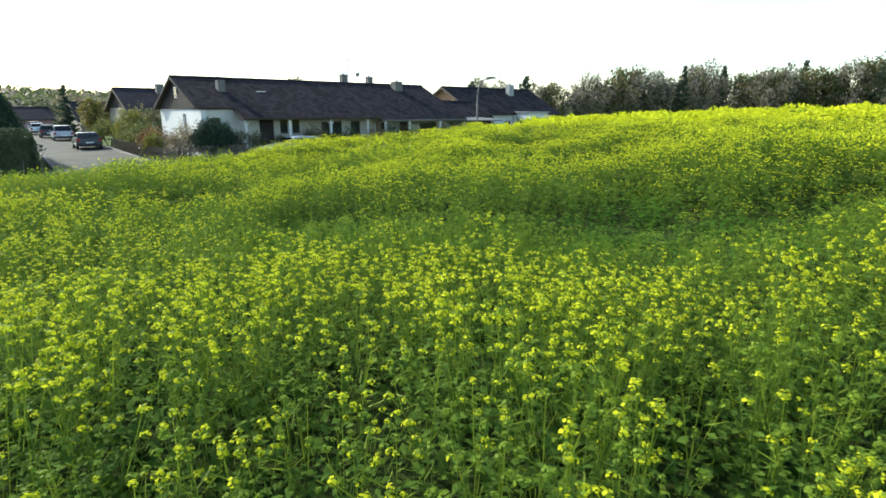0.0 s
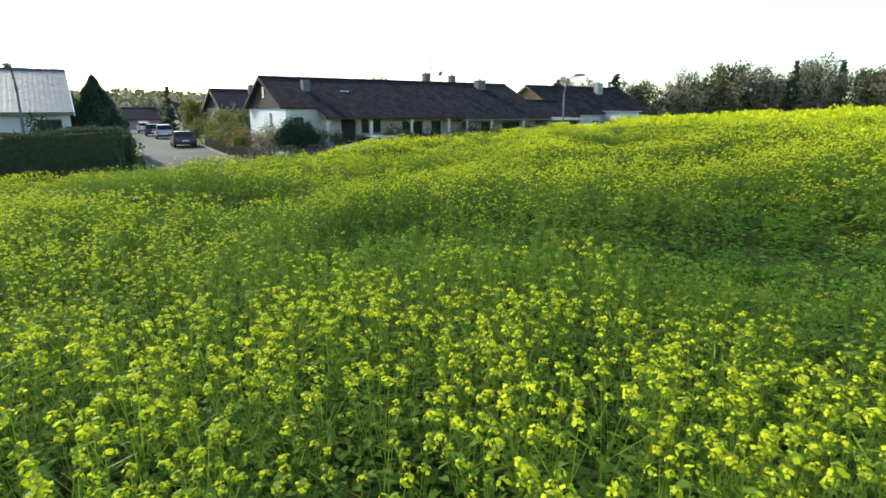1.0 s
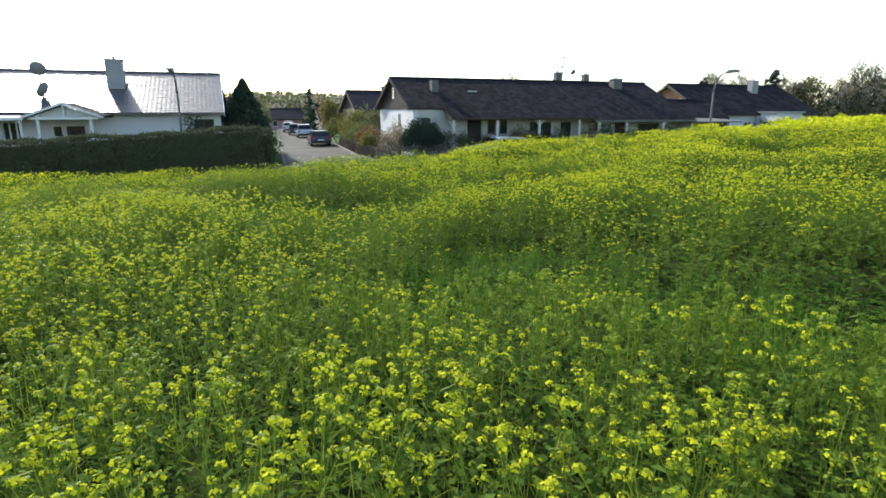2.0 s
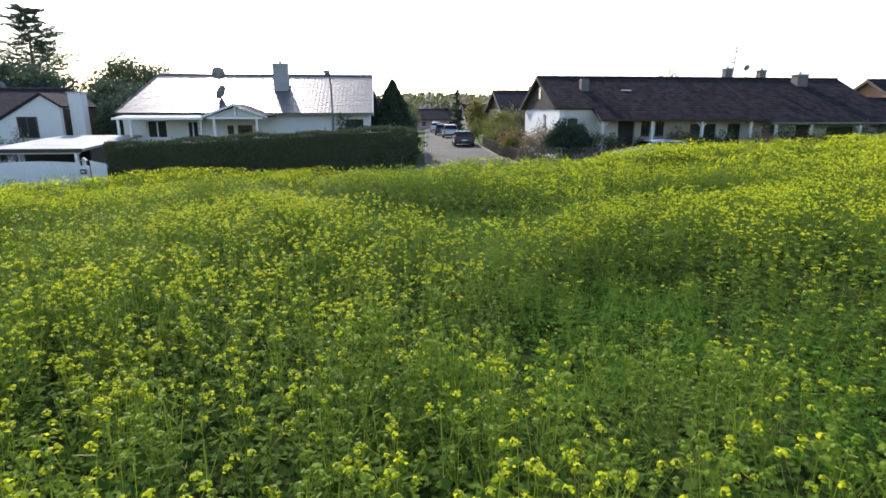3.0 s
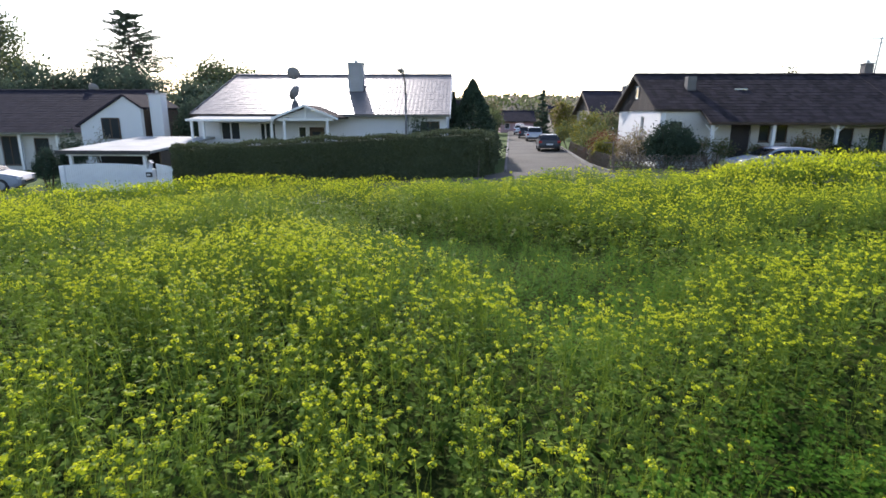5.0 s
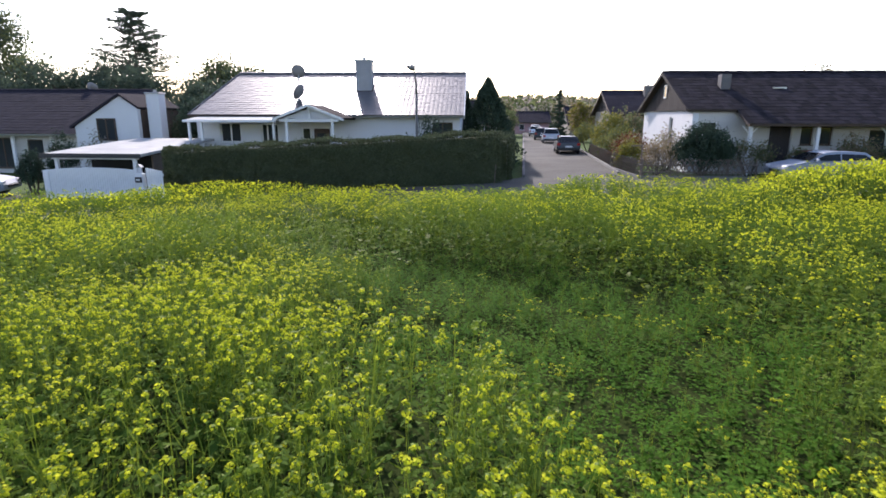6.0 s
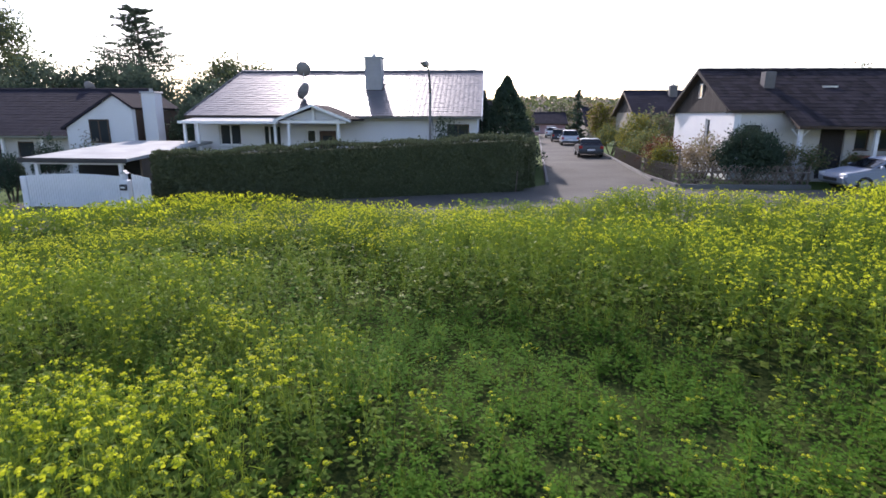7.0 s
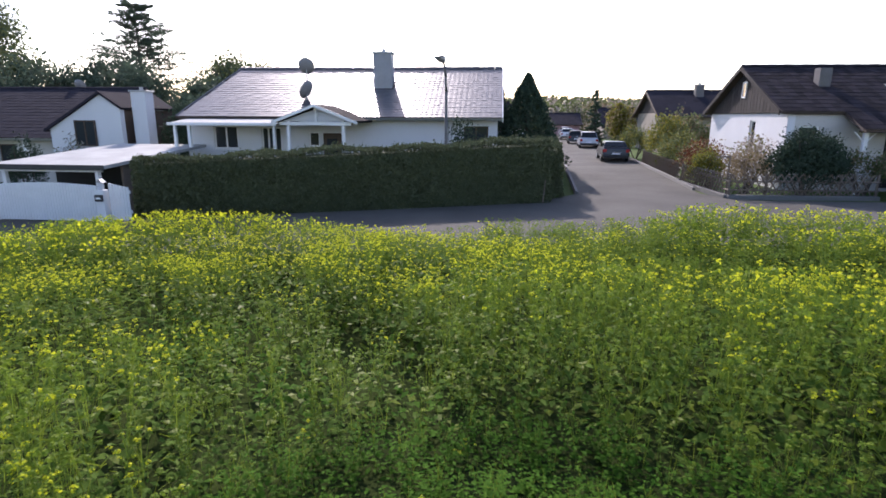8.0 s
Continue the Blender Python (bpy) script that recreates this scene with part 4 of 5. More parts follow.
conifer("spruce", spot(51.2, 50.5, 0.5), 7.0, 2.0, CONIFER, "dark spruce behind the far house", seed=52, tiers=18, leaf=0.34, bare=0.1)
conifer("spruce", spot(61.0, 50.0, 0.5), 8.0, 2.6, CONIFER, "dark spruce behind the far house", seed=53, tiers=20, leaf=0.36, bare=0.1)
broadleaf("tree", spot(32.4, 60.5, 0.3), 7.2, 2.2, AUTUMN, "brownish tree behind the terrace", 54, 0.3, 2600, extra=BROADLEAF)

# ---- carport, gate, posts ----
cp = thing("carport", spot(-16.0, 31.0), "white carport with a pale flat sheet roof", "carport")
bm = bmesh.new()
prism(bm, [(0.0, 1.72), (0.0, 1.84), (7.0, 2.22), (7.0, 2.1)], "x", 0.0, 4.35)
part("roof", bm, SHEET, cp, "pale flat roofing sheet")
part("drip_edge", boxes((-0.03, 4.38, -0.04, 0.0, 1.68, 1.86)), PLASTIC, cp, "dark front edge")
for x in (0.5, 3.95):
    for y in (0.25, 6.5):
        part("post", boxes((x - 0.07, x + 0.07, y - 0.07, y + 0.07, 0.0, 1.72 + y * 0.054), bevel=0.01), WHITE_WOOD, cp)
# added dark sheet halfway in, standing in for the shade under the roof
part("shade_sheet", boxes((0.1, 4.2, 3.0, 3.1, 0.0, 1.85)), DARK, cp, "dark sheet standing in for the shade inside the carport")
part("side_wall", boxes((4.12, 4.2, 1.2, 3.0, 0.0, 1.74)), GREY_WOOD, cp)
part("beam", boxes((0.3, 4.1, 0.2, 0.32, 1.6, 1.71)), WHITE_WOOD, cp)

gate = thing("gate", spot(-15.3, 30.3, 0.02), "white painted slatted double gate, top gently curved", "gate")
for k in range(40):
    x = 0.12 + k * 0.098
    top = 1.22 + 0.1 * math.sin(math.pi * (x / 4.0)) - (0.18 if x > 3.75 else 0.0)
    part("slat", boxes((x, x + 0.08, 0.0, 0.03, 0.06, top)), WHITE_WOOD, gate)
part("rail", boxes((0.1, 4.05, 0.032, 0.08, 0.25, 0.35)), WHITE_WOOD, gate)
part("rail", boxes((0.1, 4.05, 0.032, 0.08, 0.95, 1.05)), WHITE_WOOD, gate)
part("gate_post", boxes((-0.14, 0.1, -0.05, 0.19, 0.0, 1.2), bevel=0.02), WHITE_WOOD, gate)
wk = thing("side_gate", spot(-11.1, 30.3, 0.06), "narrow white slatted side gate beside the hedge", "gate")
for k in range(7):
    part("slat", boxes((0.05 + k * 0.1, 0.13 + k * 0.1, 0.0, 0.03, 0.06, 1.28 - 0.02 * k)), WHITE_WOOD, wk)
part("rail", boxes((0.05, 0.75, 0.032, 0.08, 0.3, 0.4)), WHITE_WOOD, wk)
part("rail", boxes((0.05, 0.75, 0.032, 0.08, 0.95, 1.05)), WHITE_WOOD, wk)
pl = thing("gate_pillar", spot(-11.3, 30.28, 0.04), "white pillar with a small lantern and letter box", "pillar")
part("pillar", boxes((-0.14, 0.14, -0.1, 0.18, 0.0, 1.08), bevel=0.015), WHITE_WOOD, pl)
part("letter_box", boxes((-0.13, 0.13, -0.19, -0.102, 0.72, 0.94), bevel=0.012), PLASTIC, pl, "dark letter box")
part("plate_bar", boxes((-0.08, 0.08, -0.197, -0.192, 0.8, 0.86)), WHITE_WOOD, pl)
part("lantern", boxes((-0.07, 0.07, -0.03, 0.11, 1.08, 1.32), bevel=0.02), CLEAR, pl, "small white lantern")
part("lantern_cap", prism(bmesh.new(), [(-0.12, 1.32), (0.12, 1.32), (0.0, 1.45)], "y", -0.07, 0.15), ZINC, pl)


def street_lamp(m, h, reach, label):
    t = thing("street_lamp", m, label, "street lamp", "street lamps")
    bm = bmesh.new()
    pts = [(0, 0, 0), (0, 0, h * 0.78), (0, -reach * 0.08, h * 0.88), (0, -reach * 0.3, h * 0.955), (0, -reach * 0.65, h * 0.995)]
    for k, (p, q) in enumerate(zip(pts, pts[1:])):
        tube(bm, p, q, 0.06 - k * 0.007, 0.055 - k * 0.007, 10)
    part("pole", bm, SOOT, t, "dark grey metal pole", True)
    bm = bmesh.new()
    prism(bm, [(-reach * 0.6, h * 0.97), (-reach * 0.62, h + 0.07), (-reach - 0.1, h + 0.1), (-reach - 0.3, h + 0.02), (-reach - 0.25, h - 0.05)], "x", -0.13, 0.13)
    bmesh.ops.bevel(bm, geom=bm.edges[:], offset=0.03, segments=2, affect="EDGES")
    head = part("lamp_head", bm, DISH, t)
    part("lens", boxes((-0.09, 0.09, -reach - 0.22, -reach * 0.75, h - 0.075, h - 0.03), bevel=0.015), CLEAR, head)
    return t


street_lamp(spot(-0.45, 35.75, 0.3, -14), 5.35, 0.75, "grey street lamp with curved arm behind the hedge")
street_lamp(spot(28.6, 27.7, 0.5, 70), 5.3, 1.1, "grey street lamp with curved arm beside the field")
mk = thing("marker_post", spot(3.3, 33.72, 0.44), "thin pale marker post before the hedge", "post")
part("stake", tubes(((0, 0, 0), (0.06, 0, 0.85), 0.02, 0.016)), GREY_WOOD, mk)
sp = thing("sign_post", spot(10.2, 34.95, 0.62), "thin grey post at the fence corner", "post")
part("pole", tubes(((0, 0, 0), (0, 0, 1.55), 0.035)), GREY_WOOD, sp)
part("cross_bar", boxes((-0.5, 0.02, -0.02, 0.02, 1.46, 1.52)), GREY_WOOD, sp)
aer = thing("aerial", spot(31.2, 48.0, 5.0), "thin tall roof aerial", "aerial")
part("mast", tubes(((0, 0, 0), (0, 0, 3.0), 0.02)), ZINC, aer)
part("crossarm", boxes((-0.5, 0.5, -0.012, 0.012, 2.8, 2.83), (-0.35, 0.35, -0.012, 0.012, 2.5, 2.53)), ZINC, aer)


def lattice_fence(p0, p1, h, label, posts=4):
    """A rustic fence of crossed half-round slats on two rails, between two places of the plan."""
    d = Vector((p1[0] - p0[0], p1[1] - p0[1]))
    ln = d.length
    t = thing("lattice_fence", spot(p0[0], p0[1], float(road_z(*p0)) + 0.02, math.degrees(math.atan2(d.y, d.x))), label, "fence", "lattice fences")
    part("plinth", boxes((0, ln, -0.1, 0.12, -0.1, 0.12), bevel=0.015), KERB, t, "low concrete plinth")
    for z in (0.3, 0.62):
        part("rail", tubes(((0, 0.02, z), (ln, 0.02, z), 0.03), n=6), GREY_WOOD, t)
    for k in range(posts):
        x = 0.06 + (ln - 0.12) * k / (posts - 1)
        part("post", tubes(((x, 0.09, 0.1), (x, 0.09, h), 0.05, 0.045)), GREY_WOOD, t)
    me = []
    for s in (-1, 1):
        bm = tubes(((-s * 0.24, -s * 0.022 - 0.03, 0.15), (s * 0.24, -s * 0.022 - 0.03, h), 0.024), n=5)
        ob = part("slat", bm, GREY_WOOD, t)
        me.append((s, ob.data))
        ob.location.x = 0.3
    n = int((ln - 0.6) / 0.25)
    for k in range(1, n):
        for s, data in me:
            ob = new("slat", data)
            ob.parent = t
            ob.location.x = 0.3 + k * (ln - 0.6) / n
    return t


lattice_fence((10.15, 34.65), (15.6, 34.92), 0.9, "weathered wooden lattice fence on a low plinth", 5)
lattice_fence((10.0, 39.6), (10.15, 34.75), 0.86, "weathered wooden lattice fence along the side road", 4)
lattice_fence((10.9, 50.0), (10.05, 39.8), 0.86, "weathered wooden lattice fence along the side road", 6)
# ---- the dark-roofed house at the drive ----
h2 = thing("house", spot(-46.0, 40.0), "white house with a large dark roof and white gable wing", "house")
part("wall", wall_panel(bmesh.new(), "x", 0.6, 0.3, 0.0, 26.0, 0.0, 2.6, [(19.5, 20.6, 0.3, 2.1), (21.6, 22.6, 0.9, 2.0)]), CREAM, h2)
window_unit(h2, 19.5, 20.6, 0.3, 2.1, 0.6, 2, BROWN_WOOD)
window_unit(h2, 21.6, 22.6, 0.9, 2.0, 0.6, 1, BROWN_WOOD)
part("wall", prism(bmesh.new(), [(0.9, 0.0), (11.5, 0.0), (11.5, 2.6), (6.2, 4.9), (0.9, 2.6)], "x", 25.7, 26.0), CREAM, h2)
part("wall", boxes((0.0, 25.7, 11.2, 11.5, 0.0, 2.6)), CREAM, h2)
slope(h2, -0.4, 26.6, 0.0, 2.35, 6.2, 5.05, DARK_TILE, 0.34, 0.38)
slope(h2, -0.4, 26.6, 12.2, 2.35, 6.2, 5.05, DARK_TILE, 0.6, 0.6)
ridge_caps(h2, -0.4, 26.6, 6.2, 5.07, DARK_TILE)
gutter(h2, -0.4, 25.3, -0.06, 2.33)
for x in (18.4, 20.9, 23.3):
    part("post", boxes((x, x + 0.16, 0.25, 0.41, 0.0, 2.3), bevel=0.01), WHITE_WOOD, h2)
part("gable_wall", prism(bmesh.new(), [(25.4, 0.0), (29.2, 0.0), (29.2, 3.85), (28.25, 4.5), (25.4, 2.8)], "y", -0.3, 0.0), PLASTER, h2, "white gable wall")
window_unit(h2, 26.75, 27.85, 2.0, 3.25, -0.45, 2, BROWN_WOOD, sill=False, name="gable_window")
for s, ring in ((0, [(25.2, 2.68), (28.25, 4.52), (28.25, 4.64), (25.15, 2.8)]), (1, [(28.25, 4.52), (29.33, 3.77), (29.39, 3.87), (28.25, 4.64)])):
    part("wing_roof", prism(bmesh.new(), ring, "y", -0.45, 4.2), DARK_TILE, h2, "dark tiled wing roof")
part("wing_wall", boxes((28.95, 29.2, 0.0, 4.2, 0.0, 3.75)), BROWN_WOOD, h2)
chimney(h2, 29.5, 30.25, 0.2, 0.9, 0.0, 4.65, PLASTER, label="broad white outside chimney")
dish_aerial(spot(-24.0, 46.7, 4.9), 0.4, 0.38, "dark satellite dish on the dark roof")

# ---- more houses along the road ----
far_house(9.6, 110.0, 6.0, 7.0, 2.6, 4.2, PINK, DARK_TILE, "small pink house at the end of the road", base=-0.5, wins=((0.8, 0.9, 1.0, 2.0), (3.0, 0.9, 1.0, 2.0)))
far_house(17.0, 96.0, 14.0, 9.0, 2.4, 4.9, OCHRE, DARK_TILE, "distant house with a dark roof", base=-0.5, wins=((2.0, 1.2, 1.0, 2.4), (6.0, 1.2, 1.0, 2.4)))
far_house(-6.0, 76.0, 11.0, 9.0, 2.8, 4.9, CREAM, DARK_TILE, "house with a dark roof beyond the evergreen", base=-0.2, wins=((2.0, 1.2, 1.0, 2.2), (6.0, 1.2, 1.0, 2.2)))
far_house(-12.0, 128.0, 16.0, 10.0, 3.0, 6.6, CREAM, BROWN_TILE, "distant house with a brown roof", base=-1.5)

# ---- cars ----
def paint(name, c, rough=0.3, metal=0.5):
    m, n, l, b = mat_new(name)
    b.inputs["Base Color"].default_value = (*c, 1)
    b.inputs["Metallic"].default_value, b.inputs["Roughness"].default_value = metal, rough
    b.inputs["Coat Weight"].default_value = 0.25
    no = n.new("ShaderNodeTexNoise")
    no.inputs["Scale"].default_value = 3.0
    mr = n.new("ShaderNodeMapRange")
    mr.inputs["To Min"].default_value, mr.inputs["To Max"].default_value = rough * 0.8, rough * 1.5
    l.new(no.outputs["Fac"], mr.inputs["Value"])
    l.new(mr.outputs[0], b.inputs["Roughness"])
    return m


SILVER, WHITEP, CHARCOAL, PALEBLUE = paint("silver_paint", (0.42, 0.43, 0.45), 0.42, 0.3), paint("white_paint", (0.7, 0.7, 0.7), metal=0.0), paint("charcoal_paint", (0.022, 0.022, 0.025)), paint("pale_blue_paint", (0.26, 0.29, 0.34), 0.48, 0.2)


def car(m, colour, label, L=4.3, W=1.76, H=1.46, estate=False):
    """A parked car along its own y axis, its front towards -y."""
    t = thing("car", m, label, "car", "parked cars")
    k = L / 4.3
    low = [(-2.12, 0.34), (-2.15, 0.55), (-2.02, 0.72), (-1.1, 0.9), (1.95, 0.98), (2.1, 0.85), (2.15, 0.5), (2.08, 0.3), (1.75, 0.24), (-1.8, 0.22)]
    bm = prism(bmesh.new(), [(y * k, z) for y, z in low], "x", -W / 2, W / 2)
    bmesh.ops.bevel(bm, geom=[e for e in bm.edges if abs(e.verts[0].co.x - e.verts[1].co.x) < 0.01], offset=0.09, segments=2, affect="EDGES")
    body = part("body", bm, colour, t, smooth=False)
    rear = 2.0 if estate else 1.75
    cab = [(-1.12, 0.88), (-0.35, H - 0.06), (0.2, H), (rear - 0.55, H - 0.04), (rear - 0.05, 0.95)]
    bm = prism(bmesh.new(), [(y * k, z) for y, z in cab], "x", -W / 2 + 0.07, W / 2 - 0.07)
    for v in bm.verts:
        v.co.x *= 1 - 0.2 * max(0.0, (v.co.z - 0.9) / (H - 0.9))
    bmesh.ops.bevel(bm, geom=bm.edges[:], offset=0.04, segments=2, affect="EDGES")
    part("cabin", bm, colour, t)
    s0 = W / 2 - 0.07
    for sgn in (-1, 1):
        bm = bmesh.new()
        for poly in ([(-0.95, 0.95), (-0.33, H - 0.14), (0.28, H - 0.1), (0.28, 0.95)], [(0.34, 0.95), (0.34, H - 0.1), (rear - 0.65, H - 0.13), (rear - 0.25, 0.97)]):
            vs = []
            for y, z in poly:
                w = s0 * (1 - 0.2 * max(0.0, (z - 0.9) / (H - 0.9))) + 0.006
                vs.append(bm.verts.new((sgn * w, y * k, z)))
            bm.faces.new(vs if sgn > 0 else vs[::-1])
        bmesh.ops.solidify(bm, geom=bm.faces[:], thickness=0.012)
        part("side_window", bm, PANE, t, "dark side window")
    for pts in (((-1.07, 0.93), (-0.4, H - 0.1), -0.012), ((rear - 0.09, 1.0), (rear - 0.5, H - 0.08), 0.014)):
        (y0, z0), (y1, z1), off = pts
        bm = bmesh.new()
        w0, w1 = s0 * 0.93, s0 * 0.78
        vs = [bm.verts.new(v) for v in ((-w0, (y0 + off) * k, z0 + 0.02), (w0, (y0 + off) * k, z0 + 0.02), (w1, (y1 + off) * k, z1 + 0.02), (-w1, (y1 + off) * k, z1 + 0.02))]
        bm.faces.new(vs)
        bmesh.ops.solidify(bm, geom=bm.faces[:], thickness=0.012)
        part("windscreen" if off < 0 else "rear_window", bm, PANE, t, "dark glass")
    for y in (-1.32, 1.3):
        for sgn in (-1, 1):
            x = sgn * (W / 2 - 0.08)
            w = part("wheel", tubes(((x - 0.1, y * k, 0.31), (x + 0.1, y * k, 0.31), 0.31), n=20), RUBBER, t, "black tyre")
            part("rim", tubes(((x + sgn * 0.09, y * k, 0.31), (x + sgn * 0.112, y * k, 0.31), 0.2, 0.18), n=14), ZINC, w)
    for sgn in (-1, 1):
        part("headlight", boxes((sgn * 0.5, sgn * 0.82, -2.13 * k, -1.98 * k, 0.58, 0.7), bevel=0.02), CLEAR, t)
        part("tail_light", boxes((sgn * 0.62, sgn * 0.85, 2.05 * k, 2.16 * k, 0.66, 0.86), bevel=0.02), RED, t)
        part("mirror", boxes((sgn * (W / 2 - 0.02), sgn * (W / 2 + 0.14), -0.85 * k, -0.75 * k, 0.92, 1.04), bevel=0.02), colour, t)
    part("grille", boxes((-0.42, 0.42, -2.17 * k, -2.1 * k, 0.4, 0.52), bevel=0.01), PLASTIC, t)
    part("number_plate", boxes((-0.26, 0.26, 2.14 * k, 2.175 * k, 0.52, 0.63)), WHITEP, t, "plain white plate")
    part("bumper", boxes((-0.8, 0.8, 2.06 * k, 2.17 * k, 0.3, 0.48), bevel=0.02), PLASTIC, t)
    return t


def rz(a, b):
    return float(road_z(a, b)) + 0.005


car(spot(9.75, 53.8, rz(9.7, 53), 175.4), CHARCOAL, "dark grey saloon parked at the roadside", 4.4, H=1.34)
car(spot(10.75, 71.0, rz(10, 71), 175.4), SILVER, "silver estate car parked at the roadside", 4.4, H=1.55, estate=True)
car(spot(10.75, 79.5, rz(10, 79), 175.4), CHARCOAL, "dark car parked at the roadside", 4.2)
car(spot(11.2, 91.0, rz(11, 91), 175.4), WHITEP, "white car parked at the roadside", 4.2, estate=True)
car(spot(12.4, 103.0, rz(12, 103), 175.4), SILVER, "silver car parked far along the road", 4.2)
car(spot(18.0, 34.2, rz(18.0, 34.2), 271), PALEBLUE, "pale blue car parked before the terraced house", 4.2, H=1.34, estate=True)
car(spot(-19.6, 30.6, 0.02, 106), PALEBLUE, "bluish silver car parked on the drive beside the gate", 4.2, H=1.42)

# ---- woods and hills ----
for k, (ta, tb, th, tm, te) in enumerate([(7.0, 99, 4.6, BROADLEAF, GREYLEAF), (17.5, 86, 4.4, BROADLEAF, AUTUMN), (3.0, 104, 5.4, GREYLEAF, AUTUMN), (15.5, 116, 6.4, BROADLEAF, GREYLEAF), (20.5, 122, 6.8, AUTUMN, GREYLEAF), (8.0, 124, 6.6, BROADLEAF, AUTUMN),
                                          (-2.0, 112, 5.6, BROADLEAF, GREYLEAF), (26, 118, 6.6, GREYLEAF, BROADLEAF), (1.5, 92, 4.4, GREYLEAF, BROADLEAF), (32, 126, 7, BROADLEAF, AUTUMN), (-9, 118, 6, GREYLEAF, AUTUMN), (24, 92, 5.0, AUTUMN, BROADLEAF)]):
    broadleaf("tree", spot(ta, tb, -0.3), th, th * 0.46, tm, "dull autumn tree among the distant houses", 80 + k, 0.34, 2600, 60, 0.12, extra=te)
r0 = random.Random(4)
kinds = [
    broadleaf("tree", spot(80.9, 26.1, 2.2), 7.0, 2.6, GREYLEAF, "bare brown-grey tree at the edge of the wood", 61, 0.42, 3600, 80, 0.15, True, BROADLEAF),
    broadleaf("tree", spot(75.0, 40.5, 2.0), 6.6, 2.8, GREYLEAF, "dull brown-green tree at the edge of the wood", 62, 0.34, 3000, 75, 0.12, extra=BROADLEAF),
    conifer("spruce", spot(77.3, 36.0, 2.0), 7.8, 1.6, CONIFER, "dark slim spruce at the edge of the wood", seed=63, tiers=30, leaf=0.32, bare=0.03, per=20),
    broadleaf("tree", spot(84.0, 22.0, 2.4), 6.4, 2.7, BROADLEAF, "green and brown tree at the edge of the wood", 64, 0.36, 3000, 75, 0.1, extra=AUTUMN),
    conifer("spruce", spot(84.5, 15.0, 2.6), 9.4, 2.2, CONIFER, "tall dark spruce at the edge of the wood", seed=65, tiers=32, leaf=0.34, bare=0.03, per=20),
]
near_row = [(66, 53.5, 1, .95), (67.5, 51.5, 3, .75), (69.2, 49.2, 1, .8), (70.2, 47.2, 0, .85), (71.7, 45.3, 1, .95), (73.0, 43.4, 3, 1), (74.4, 41.0, 0, .98), (75.8, 38.6, 1, 1.08),
       (76.6, 37.4, 2, .74), (77.8, 34.5, 0, 1.0), (78.3, 32.2, 2, .82), (79.0, 31.5, 0, .98), (79.8, 29.5, 3, .95), (80.5, 28.0, 0, .95), (81.0, 26.0, 3, 1.02), (81.8, 24.2, 1, .85)]
far_row = [(82.4, 22.4, 0, .9), (83.0, 20.4, 3, .95), (83.4, 18.6, 0, 1.0), (84.2, 16.8, 3, .98), (85.0, 13.0, 0, 1), (85.4, 11.0, 1, 1), (86.0, 8.5, 4, 1), (86.0, 6.0, 3, 1), (87.0, 3.0, 0, 1), (87.0, 0.0, 1, 1), (64.0, 55.0, 2, .8), (62.5, 57.5, 1, .9), (60, 60, 0, .9)]
for a, b, k, s in near_row + far_row:
    copy = copy_thing(kinds[k], spot(a + r0.uniform(-0.5, 0.5) + 2.0, b, 1.6, r0.uniform(0, 360)))
    w = r0.uniform(0.8, 1.15)
    copy.scale = (s * w, s * w, s * r0.uniform(0.92, 1.3))
for k in range(16):
    a, b = 90 + 4 * math.sin(k * 1.7), 60 - k * 3.6
    s = r0.uniform(0.95, 1.15)
    copy = copy_thing(kinds[r0.choice((0, 1, 3, 0, 3, 2))], spot(a, b, 1.5, r0.uniform(0, 360)))
    copy.scale = (s, s, s * r0.uniform(0.85, 1.25))


def hill(a, b):
    return -3.0 + 10.8 * ease(b + 0.12 * a, 130, 330) + 2.2 * np.sin(a * 0.013 + 1.0) * ease(b, 150, 300) + 1.0 * np.sin(a * 0.05) * ease(b, 150, 300)


hs = sheet("hill", np.arange(-420, 421, 14.0), np.concatenate([np.arange(128, 340, 9.0), np.arange(345, 1400, 80.0)]), hill, WOODLAND)
tagged(hs, "low distant hill with meadow and woods", "hill", kind="structure")
rw = np.random.default_rng(77)
n = 7500
wa, wb = rw.uniform(-330, 330, n), rw.uniform(135, 335, n)
keep = (np.sin(wa * 0.03 + wb * 0.05) + np.sin(wa * 0.011 - wb * 0.02 + 2) + 2.6 * ease(wb, 170, 260) > 0.1)
wa, wb = wa[keep], wb[keep]
hz = hill(wa, wb)
tall = rw.uniform(2.0, 3.6, len(wa))
pts, siz = [], []
for k in range(9):
    dz = rw.uniform(0.1, 1.0, len(wa))
    off = rw.normal(size=(len(wa), 2)) * (1.25 - dz)[:, None] * 1.7
    aa_, bb_ = wa + off[:, 0], wb + off[:, 1]
    pts.append(np.stack([aa_ * CA - bb_ * SA, aa_ * SA + bb_ * CA, hz + tall * dz], 1))
pts = np.concatenate(pts)
q = leaf_quads(rw, pts, 1.7, slim=0.7)
ids = np.tile(rw.integers(0, 3, len(wa)), 9)
wood = quads_mesh("far_woods", q, [BROADLEAF, GREYLEAF, BROADLEAF], ids)
tagged(wood, "distant mixed autumn woods on the hill", "woods", kind="stuff")
